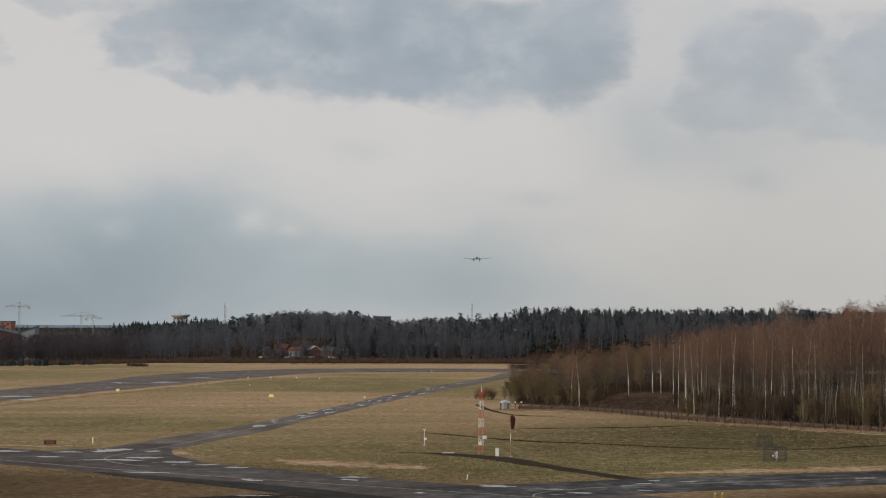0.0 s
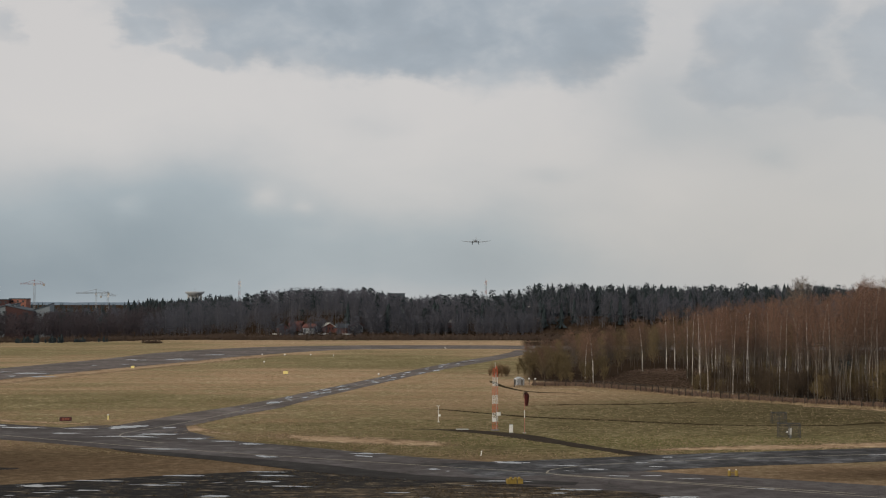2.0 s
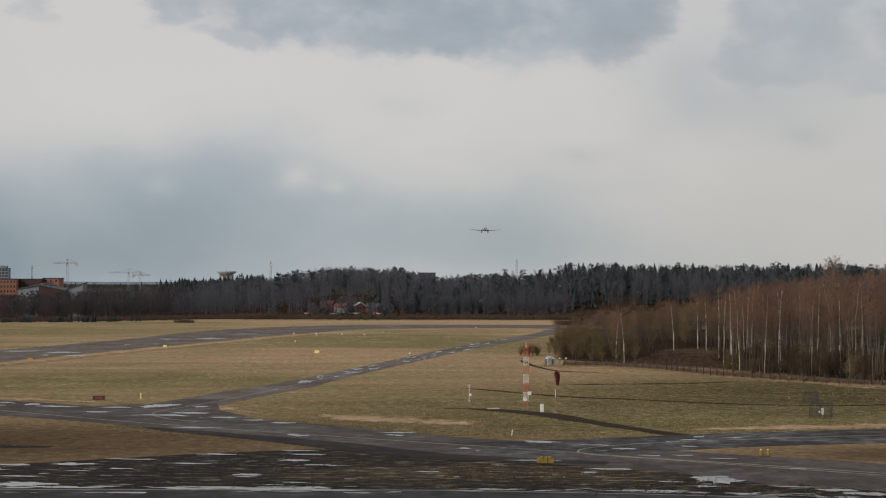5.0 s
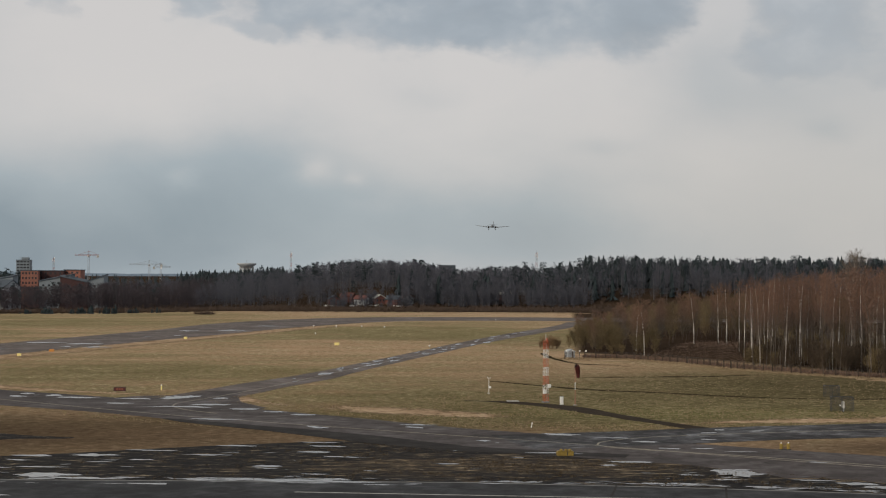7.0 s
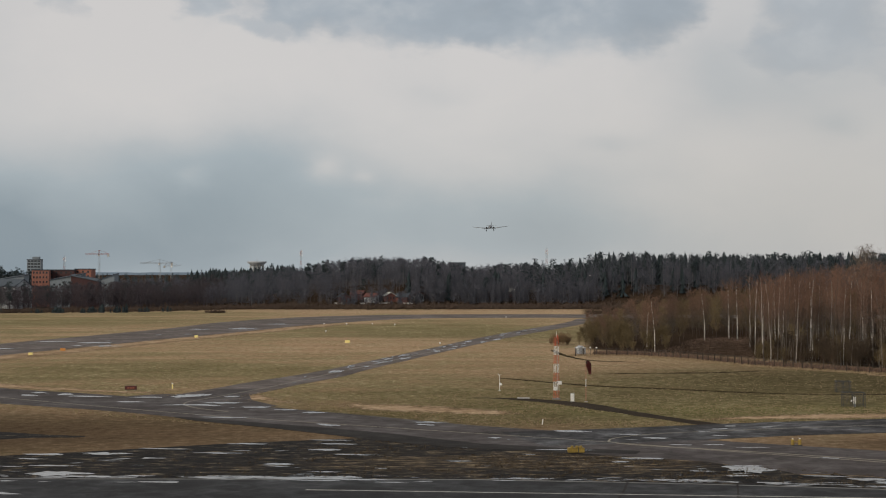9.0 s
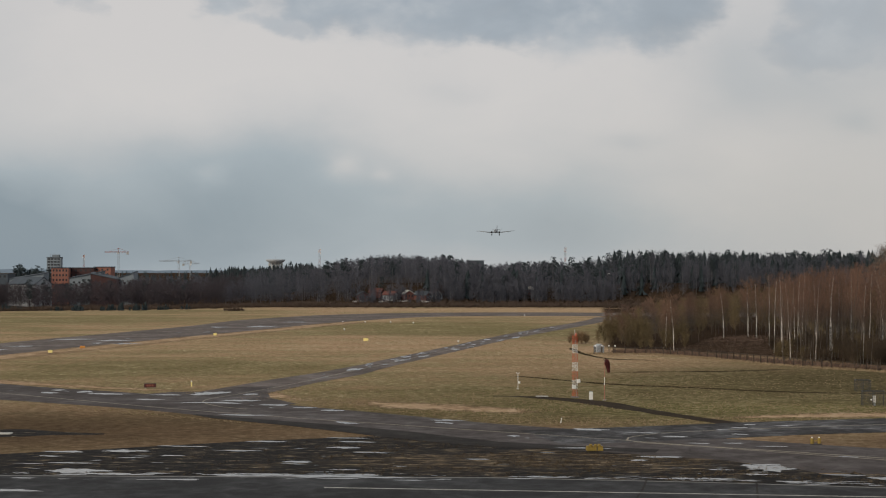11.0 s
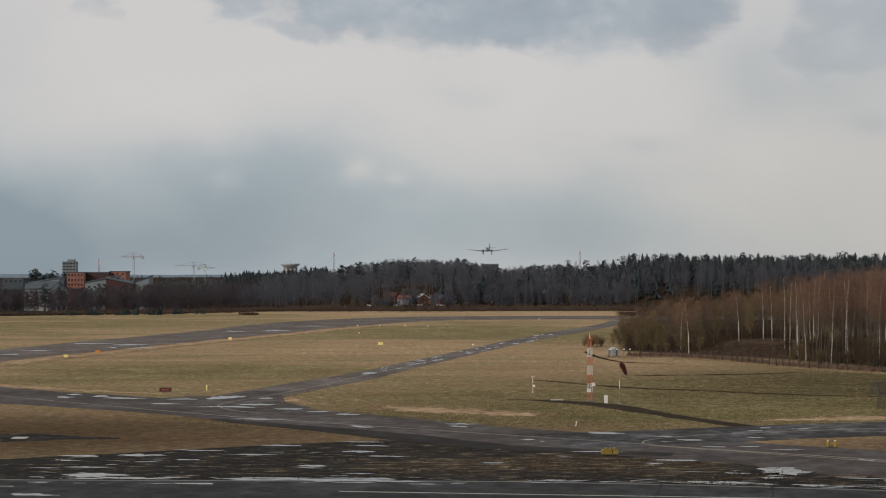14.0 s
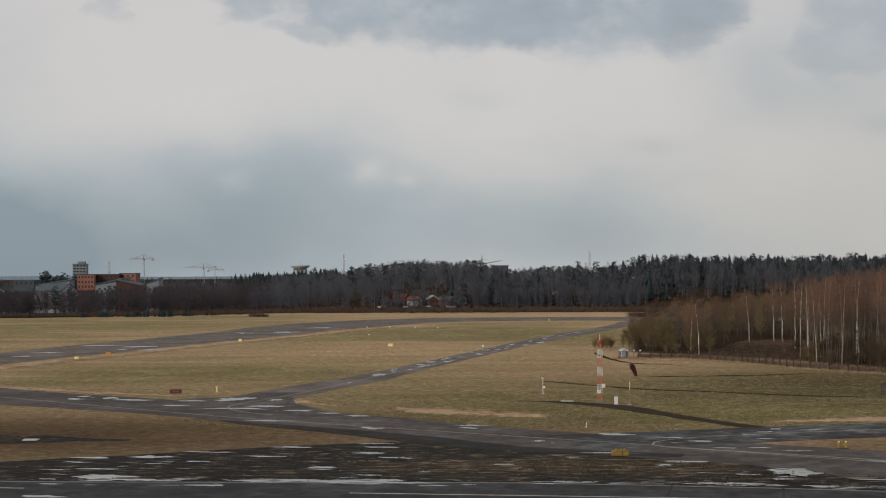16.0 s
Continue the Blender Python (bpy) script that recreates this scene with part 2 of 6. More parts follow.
    bumped(n, bsdf, n.math("ADD", n.math("MULTIPLY", heave, 3.2), n.math("ADD", fine, n.math("MULTIPLY", tuft, 0.5))), 0.9, 0.34)
    return mat


def asphalt_material(name, low, high, wetness):
    mat, n, bsdf, at = surface(name, 0.9, 0.0, 0.14)
    grain, patch, broad = n.noise(at, 12.0, 3.0, 0.7), n.noise(at, 0.35, 6.0, 0.65, 0.5), n.noise(at, 0.06, 4.0, 0.6)
    value = n.math("ADD", n.math("MULTIPLY", grain, 0.25), n.math("ADD", n.math("MULTIPLY", patch, 0.40), n.math("MULTIPLY", broad, 0.35)))
    color = n.ramp(value, (0.36, low), (0.62, high))
    crack = n.put("ShaderNodeTexVoronoi")
    crack.feature = "DISTANCE_TO_EDGE"
    n.wire(at, crack.inputs["Vector"])
    crack.inputs["Scale"].default_value = 0.16
    line = n.math("LESS_THAN", crack.outputs["Distance"], 0.012)
    n.wire(n.mix(n.math("MULTIPLY", line, 0.35), color, (0.02, 0.019, 0.018)), bsdf.inputs["Base Color"])
    damp = n.ramp(n.math("ADD", n.math("MULTIPLY", broad, 0.5), n.math("MULTIPLY", patch, 0.5)), (0.44, (0.95, 0.95, 0.95)), (0.62, (wetness, wetness, wetness)))
    n.wire(damp, bsdf.inputs["Roughness"])
    bumped(n, bsdf, n.math("ADD", grain, patch), 0.35, 0.03)
    return mat


def mud_material():
    mat, n, bsdf, at = surface("wet_mud", 0.8, 0.0, 0.08)
    split = n.put("ShaderNodeSeparateXYZ")
    n.wire(at, split.inputs[0])
    x, y, _ = split.outputs
    stretch = n.put("ShaderNodeMapping")
    stretch.inputs["Scale"].default_value = (0.35, 1.0, 1.0)
    n.wire(at, stretch.inputs[0])
    fine, patch = n.noise(stretch.outputs[0], 0.9, 8.0, 0.8), n.noise(stretch.outputs[0], 0.22, 6.0, 0.7, 0.8)
    soil = n.ramp(fine, (0.42, (0.005, 0.0045, 0.0045)), (0.53, (0.014, 0.012, 0.010)), (0.59, (0.085, 0.066, 0.046)), (0.64, (0.34, 0.27, 0.18)))
    turf = n.ramp(fine, (0.40, (0.010, 0.008, 0.006)), (0.51, (0.050, 0.036, 0.022)), (0.57, (0.150, 0.110, 0.065)), (0.63, (0.360, 0.280, 0.175)))
    rough_side = n.math("MULTIPLY", n.bell(x, y, 16.0, 172.0, 30.0, 12.0), 0.26)
    cover = n.span(n.math("ADD", patch, rough_side), 0.56, 0.76)
    n.wire(n.mix(cover, soil, turf), bsdf.inputs["Base Color"])
    bumped(n, bsdf, n.math("ADD", fine, patch), 0.7, 0.15)
    return mat


def water_material():
    mat, n, bsdf, at = surface("standing_water", 0.26, 0.0, 1.0)
    bsdf.inputs["Base Color"].default_value = (0.17, 0.17, 0.165, 1)
    bsdf.inputs["IOR"].default_value = 2.4
    bumped(n, bsdf, n.noise(at, 3.0, 2.0), 0.02, 0.01)
    return mat


def verge_material():
    """Bare earth and dead grass that thins out into the turf towards its rim."""
    mat, n, bsdf, at = surface("bare_verge", 1.0, 0.0, 0.0)
    clods, patch = n.noise(at, 0.5, 7.0, 0.75, 0.3), n.noise(at, 0.12, 5.0, 0.65, 0.5)
    value = n.math("ADD", n.math("MULTIPLY", clods, 0.6), n.math("MULTIPLY", patch, 0.4))
    n.wire(n.ramp(value, (0.36, (0.172, 0.116, 0.071)), (0.50, (0.340, 0.238, 0.150)), (0.64, (0.540, 0.412, 0.280))), bsdf.inputs["Base Color"])
    core = n.put("ShaderNodeAttribute")
    core.attribute_name = "core"
    n.wire(n.span(n.math("ADD", core.outputs["Fac"], n.math("MULTIPLY", n.math("SUBTRACT", value, 0.5), 2.6)), -0.05, 0.90), bsdf.inputs["Alpha"])
    bumped(n, bsdf, clods, 0.6, 0.1)
    return mat


def birch_bark(name, *tones):
    mat, n, bsdf, at = surface(name, 0.7, 0.0, 0.3)
    stretch = n.put("ShaderNodeMapping")
    stretch.inputs["Scale"].default_value = (2.0, 2.0, 0.9)
    n.wire(at, stretch.inputs[0])
    marks = n.noise(stretch.outputs[0], 3.0, 5.0, 0.7, 0.5)
    chance = n.put("ShaderNodeObjectInfo").outputs["Random"]
    white = n.ramp(chance, *tones)
    n.wire(n.mix(n.ramp(marks, (0.47, (0, 0, 0)), (0.54, (1, 1, 1))), white, (0.06, 0.05, 0.045)), bsdf.inputs["Base Color"])
    bumped(n, bsdf, marks, 0.3, 0.03)
    return mat


GRASS = grass_material()
ASPHALT = asphalt_material("worn_asphalt", (0.036, 0.031, 0.030), (0.100, 0.085, 0.080), 0.6)
PALE_ASPHALT = asphalt_material("pale_asphalt", (0.062, 0.051, 0.046), (0.165, 0.136, 0.120), 0.6)
WET_ASPHALT = asphalt_material("damp_asphalt", (0.017, 0.017, 0.018), (0.062, 0.058, 0.058), 0.36)
APRON = asphalt_material("apron_asphalt", (0.019, 0.0192, 0.020), (0.040, 0.040, 0.041), 0.62)
DARK_TAR = asphalt_material("dark_tar", (0.012, 0.011, 0.010), (0.036, 0.031, 0.027), 0.8)
MUD, WATER = mud_material(), water_material()
BARK = birch_bark("birch_bark", (0.0, (0.085, 0.068, 0.054)), (0.50, (0.17, 0.14, 0.11)), (0.78, (0.30, 0.26, 0.22)), (0.92, (0.58, 0.53, 0.47)))
WHITE_BARK = birch_bark("white_birch_bark", (0.0, (0.62, 0.58, 0.52)), (1.0, (0.86, 0.82, 0.76)))
DAMP_EARTH = plain("damp_earth", (0.040, 0.031, 0.023), 1.0, spread=0.5, scale=0.25, spec=0.03)
DITCH_TURF = plain("ditch_turf", (0.044, 0.034, 0.021), 1.0, spread=0.5, scale=0.3, spec=0.0)
LINE = plain("line_paint", (0.40, 0.39, 0.36), 0.8, spread=0.35, scale=0.5)
YELLOW_LINE = plain("yellow_line_paint", (0.24, 0.215, 0.165), 0.8, spread=0.3, scale=0.5)
WHITE = plain("white_paint", (0.76, 0.75, 0.72), 0.5)
RED = plain("red_orange_paint", (0.50, 0.10, 0.045), 0.55)
DEEP_RED = plain("dark_red_paint", (0.078, 0.017, 0.015), 0.6)
YELLOW = plain("yellow_paint", (0.25, 0.170, 0.030), 0.6, spread=0.4, scale=1.5)
PALE_YELLOW = plain("pale_yellow_paint", (0.85, 0.72, 0.28), 0.5, spread=0.08)
# a less saturated red for the far towers and crane
TOWER_RED = plain("dull_red_paint", (0.30, 0.13, 0.11), 0.7)
POLE_RED = plain("sun_bleached_red_paint", (0.36, 0.15, 0.105), 0.7, spread=0.35, scale=1.0)
RUST = plain("faded_red_paint", (0.26, 0.085, 0.055), 0.7)
ORANGE = plain("orange_paint", (0.55, 0.24, 0.05), 0.55)
STEEL = plain("galvanised_steel", (0.33, 0.34, 0.34), 0.5, 0.6)
DARK_STEEL = plain("dark_steel", (0.055, 0.055, 0.055), 0.6, 0.4)
WOOD = plain("weathered_wood", (0.062, 0.045, 0.034), 0.9, per_object=0.3)
DARK_BARK = plain("dark_bark", (0.085, 0.064, 0.050), 0.9, per_object=0.4)
EDGING = plain("edging_concrete", (0.17, 0.165, 0.155), 0.9, spread=0.4, scale=0.4)
CONCRETE = plain("pale_concrete", (0.42, 0.41, 0.38), 0.9, scale=0.8)
SOCK_CLOTH = plain("windsock_cloth", (0.105, 0.020, 0.018), 0.9)
TWIG = twiggy("birch_twigs", (0.072, 0.044, 0.034), (0.255, 0.150, 0.104), (0.092, 0.078, 0.066), 6.0, 15.0)
GREY_TWIG = twiggy("old_birch_twigs", (0.095, 0.076, 0.062), (0.30, 0.245, 0.20))
OLIVE_TWIG = twiggy("shrub_twigs", (0.072, 0.056, 0.030), (0.215, 0.160, 0.082))
BROWN_TWIG = twiggy("alder_twigs", (0.070, 0.045, 0.034), (0.235, 0.142, 0.094), (0.095, 0.077, 0.050), 3.0, 10.0)
NEEDLE = twiggy("spruce_needles", (0.020, 0.031, 0.034), (0.047, 0.062, 0.067))
PALE_TRUNK = twiggy("far_birch_trunks", (0.22, 0.21, 0.20), (0.52, 0.50, 0.47))
STEM = twiggy("sapling_bark", (0.045, 0.037, 0.030), (0.26, 0.225, 0.19))
RUSSET_TWIG = twiggy("russet_twigs", (0.11, 0.072, 0.042), (0.27, 0.185, 0.105))
BRUSH = twiggy("cut_branches", (0.10, 0.063, 0.045), (0.28, 0.185, 0.130))
THICKET_TWIG = twiggy("thicket_twigs", (0.036, 0.027, 0.020), (0.105, 0.076, 0.050))
SCRUB_TWIG = twiggy("far_scrub", (0.038, 0.028, 0.023), (0.125, 0.088, 0.066))
# far crowns: blue-grey and lifted, so distance haze sits in the colour
HAZED_TWIG = twiggy("hazed_bare_twigs", (0.054, 0.060, 0.076), (0.128, 0.128, 0.152))
# darker twigs and trunks for the western part of the far woods
WEST_TWIG = twiggy("west_wood_twigs", (0.030, 0.028, 0.035), (0.074, 0.061, 0.068))
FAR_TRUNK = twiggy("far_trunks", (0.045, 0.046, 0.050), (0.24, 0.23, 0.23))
VERGE = verge_material()
TUFT = twiggy("grass_tufts", (0.18, 0.130, 0.075), (0.46, 0.350, 0.220))
MUD_TUFT = twiggy("withered_tufts", (0.035, 0.026, 0.016), (0.135, 0.098, 0.058))
GREEN_TUFT = twiggy("green_grass_tufts", (0.070, 0.068, 0.024), (0.24, 0.215, 0.090))
GLASS_DARK = plain("window_glass", (0.03, 0.035, 0.04), 0.08, spread=0.1)
ALU = plain("bare_aluminium", (0.20, 0.21, 0.22), 0.45, 0.35, spread=0.1)
RUBBER = plain("black_rubber", (0.02, 0.02, 0.02), 0.8)
BRICK_ORANGE = plain("orange_brick", (0.25, 0.105, 0.075), 0.85, scale=0.6)
COTTAGE_RED = plain("red_ochre_boards", (0.13, 0.050, 0.040), 0.85, scale=0.8)
BRICK_RED = plain("red_brick", (0.052, 0.022, 0.021), 0.85, scale=0.6)
PLASTER = plain("light_plaster", (0.36, 0.38, 0.40), 0.85, scale=0.3)
ROOF_GREY = plain("grey_sheet_roof", (0.052, 0.066, 0.082), 0.85, scale=0.3)
FACADE_GREY = plain("grey_facade", (0.17, 0.20, 0.225), 0.8, scale=0.3)

# ---- mesh helpers ----


def part(name, bm, material, parent=None, label=""):
    """Links a bmesh as one mesh object, under its thing if one is given."""
    data = bpy.data.meshes.new(name)
    bm.to_mesh(data)
    bm.free()
    data.materials.append(material)
    ob = new(name, data)
    if parent is not None:
        ob.parent = parent
    return tagged(ob, label)


def sheet(name, verts, faces, material, parent=None, label=""):
    data = bpy.data.meshes.new(name)
    data.from_pydata(verts, [], faces)
    data.materials.append(material)
    data.update()
    ob = new(name, data)
    if parent is not None:
        ob.parent = parent
    return tagged(ob, label)


def thing(name, m, label, category, group=""):
    ob = new(name)
    ob.empty_display_size = 0.3
    ob.matrix_world = m
    return tagged(ob, label, category, group)


def add_box(bm, size, at=(0, 0, 0), turn=None, bevel=0.0):
    """A box with its centre at the place given, chamfered where asked."""
    made = bmesh.ops.create_cube(bm, size=1.0)["verts"]
    bmesh.ops.scale(bm, vec=size, verts=made)
    if bevel:
        edges = list({e for v in made for e in v.link_edges})
        made = bmesh.ops.bevel(bm, geom=edges, offset=bevel, segments=2, affect="EDGES")["verts"]
        made = list({v for v in made})
    if turn is not None:
        bmesh.ops.rotate(bm, verts=made, cent=(0, 0, 0), matrix=turn.to_3x3())
    bmesh.ops.translate(bm, vec=at, verts=made)
    return made


def box(size, at=(0, 0, 0), turn=None, bevel=0.0):
    bm = bmesh.new()
    add_box(bm, size, at, turn, bevel)
    return bm


def add_tube(bm, path, radii, sides=8, caps=True):
    """A tube along a few points, with a radius at each."""
    rings = []
    for i, p in enumerate(path):
        a, b = Vector(path[max(i - 1, 0)]), Vector(path[min(i + 1, len(path) - 1)])
        d = (b - a).normalized()
        side = d.cross(Vector((0, 0, 1)) if abs(d.z) < 0.9 else Vector((1, 0, 0))).normalized()
        up = side.cross(d)
        ring = []
        for k in range(sides):
            w = 2 * math.pi * k / sides
            ring.append(bm.verts.new(Vector(p) + (side * math.cos(w) + up * math.sin(w)) * radii[i]))
        rings.append(ring)
    for one, two in zip(rings, rings[1:]):
        for k in range(sides):
            bm.faces.new((one[k], one[(k + 1) % sides], two[(k + 1) % sides], two[k]))
    if caps:
        bm.faces.new(rings[0][::-1])
        bm.faces.new(rings[-1])
    return bm


def tube(path, radii, sides=8, caps=True):
    if isinstance(radii, (int, float)):
        radii = [radii] * len(path)
    return add_tube(bmesh.new(), path, radii, sides, caps)


def smooth(ob):
    for poly in ob.data.polygons:
        poly.use_smooth = True
    return ob


def step(a, b, value):
    k = min(max((value - a) / (b - a), 0.0), 1.0)
    return k * k * (3 - 2 * k)


def blend(stops, value):
    """A smooth curve through (place, height) stops."""
    if value <= stops[0][0]:
        return stops[0][1]
    for (a, p), (b, q) in zip(stops, stops[1:]):
        if value <= b:
            return p + (q - p) * step(a, b, value)
    return stops[-1][1]


# ---- the ground ----
HILL = ((-320, 0.0), (-200, 0.5), (-110, 3.0), (-67, 6.5), (-49, 10.5), (-23, 13.5), (15, 13.5), (30, 11.5), (45, 8.0), (60, 9.5), (97, 8.5), (115, 9.5), (130, 13.5), (220, 13.0), (320, 13.5), (500, 9.0))


def height(x, y):
    """The land is level as far as the woods, then rises to a low wooded hill."""
    rise = blend(HILL, x * 960 / max(y, 700)) * step(940, 990, y)
    far = 12.0 * step(1300, 4200, y)
    mound = 1.6 * math.exp(-(((x - 97) / 18) ** 2 + ((y - 425) / 45) ** 2))
    return rise * (1 - 0.55 * step(1400, 2400, y)) + far + mound


def build_ground():
    xs = [-3500, -2400, -1600, -1100, -800, -600] + list(range(-480, 60, 20)) + list(range(60, 140, 5)) + list(range(140, 500, 20)) + [520, 700, 900, 1300, 1900, 2700, 3600]
    ys = [-900, -400, -150, 0, 100, 200, 300, 340] + list(range(350, 520, 8)) + list(range(530, 940, 30)) + list(range(940, 1030, 8)) + list(range(1040, 1500, 40)) + [1600, 1800, 2100, 2500, 3000, 3600, 4200, 4800]
    verts = [(x, y, height(x, y)) for y in ys for x in xs]
    w = len(xs)
    faces = [(j * w + i, j * w + i + 1, (j + 1) * w + i + 1, (j + 1) * w + i) for j in range(len(ys) - 1) for i in range(w - 1)]
    ob = sheet("ground", verts, faces, GRASS)
    tagged(smooth(ob), "wide level airfield of dry straw-coloured and greenish spring grass", "grass field", kind="structure")


def ribbon_edges(line, widths):
    """Left and right edges of a band along a centre line."""
    left, right = [], []
    for i, (x, y) in enumerate(line):
        a, b = line[max(i - 1, 0)], line[min(i + 1, len(line) - 1)]
        d = Vector((b[0] - a[0], b[1] - a[1])).normalized()
        w = widths[i] if isinstance(widths, (list, tuple)) else widths
        left.append((x - d.y * w / 2, y + d.x * w / 2))
        right.append((x + d.y * w / 2, y - d.x * w / 2))
    return left, right


def fine_line(line, every):
    """The centre line again as a smooth curve with points every few metres."""
    pts = [Vector(p) for p in line]
    out = []
    for i in range(len(pts) - 1):
        p0, p1, p2, p3 = pts[max(i - 1, 0)], pts[i], pts[i + 1], pts[min(i + 2, len(pts) - 1)]
        k = max(int((p2 - p1).length / every), 1)
        for j in range(k):
            s = j / k
            out.append(0.5 * ((2 * p1) + (p2 - p0) * s + (2 * p0 - 5 * p1 + 4 * p2 - p3) * s * s + (3 * p1 - p0 - 3 * p2 + p3) * s ** 3))
    out.append(pts[-1])
    return [(p.x, p.y) for p in out]


def band(name, line, width, z, material, label, category, every=6.0, ragged=0.0, kind="structure"):
    """A paved band with a thin edge and, where asked, an uneven rim."""
    curve = fine_line(line, every)
    if isinstance(width, (list, tuple)):
        stops = [(k * (len(curve) - 1) / (len(width) - 1), w) for k, w in enumerate(width)]
        width = [blend(stops, i) for i in range(len(curve))]
    left, right = ribbon_edges(curve, width)
    verts, faces = [], []
    for i, (a, b) in enumerate(zip(left, right)):
        r = ragged * (noise.noise((i * 0.37, z * 50, 2.0)) - 0.1)
        q = ragged * (noise.noise((i * 0.41, z * 50, 9.0)) - 0.1)
        d = (Vector(a) - Vector(b)).normalized()
        a, b = Vector(a) + d * r, Vector(b) - d * q
        verts += [(a.x, a.y, -0.05), (a.x, a.y, z), (b.x, b.y, z), (b.x, b.y, -0.05)]
    for i in range(len(left) - 1):
        for k in range(3):
            j = 4 * i + k
            faces.append((j, j + 1, j + 5, j + 4))
    ob = sheet(name, verts, faces, material)
    return tagged(ob, label, category, kind=kind)


def verge(line, width):
    """A strip of bare earth; its attribute core falls from 1 along the middle to 0 at the rims."""
    curve = fine_line(line, 4.0)
    stops = [(k * (len(curve) - 1) / (len(width) - 1), w) for k, w in enumerate(width)]
    left, right = ribbon_edges(curve, [blend(stops, i) for i in range(len(curve))])
    across = (0.0, 0.2, 0.5, 0.8, 1.0)
    verts, faces, core = [], [], []
    for i, (a, b) in enumerate(zip(left, right)):
        for s in across:
            p = Vector(a).lerp(Vector(b), s)
            verts.append((p.x, p.y, 0.020))
            core.append(min(1.0, 2.5 * min(s, 1 - s)) * min(1.0, i / 2, (len(curve) - 1 - i) / 2))
    for i in range(len(curve) - 1):
        for k in range(4):
            j = 5 * i + k
            faces.append((j, j + 1, j + 6, j + 5))
    ob = sheet("verge", verts, faces, VERGE)
    ob.data.attributes.new("core", "FLOAT", "POINT").data.foreach_set("value", core)
    return tagged(ob, "strip of bare tan earth and dead grass beside the taxiway", "verge", kind="structure")


def slab(name, outline, z, material, label, category):
    """A level paved area inside an outline."""
    bm = bmesh.new()
    top = bm.faces.new([bm.verts.new((x, y, z)) for x, y in outline])
    if top.normal.z < 0:
        top.normal_flip()
    made = bmesh.ops.extrude_face_region(bm, geom=[top])
    low = [v for v in made["geom"] if isinstance(v, bmesh.types.BMVert)]
    for v in low:
        v.co.z = z
    for v in top.verts:
        v.co.z = -0.05
    bmesh.ops.triangulate(bm, faces=bm.faces[:])
    bmesh.ops.recalc_face_normals(bm, faces=bm.faces[:])
    return tagged(part(name, bm, material), label, category, kind="structure")


TAXI = ((-190, 366), (-140, 326), (-84, 277.5), (-60, 261), (-36, 243.5), (-10, 219.5), (4, 206), (24, 192.5), (44, 180), (70, 163), (110, 134))
BRANCH = ((-40, 250), (-31, 276), (-25, 296), (-17, 318), (-13.6, 331), (-4.6, 365), (10.4, 422), (30, 496), (55, 578), (70, 625), (90, 700))
RUNWAY = ((-195, 120), (-147, 300), (-117, 412), (-99, 480), (-74, 568), (-54, 648), (-22, 718), (18, 745), (70, 749), (120, 742), (300, 730))
APRON_RIM = ((-170, 176), (-60, 162.5), (-30, 160.2), (-4, 159.3), (8, 158.7), (20, 156.8), (31, 154.8), (42, 152.3), (52, 149.8), (75, 144), (150, 126))
EAST = ((16, 197), (34, 202), (50, 208), (70, 213), (110, 222), (220, 240))


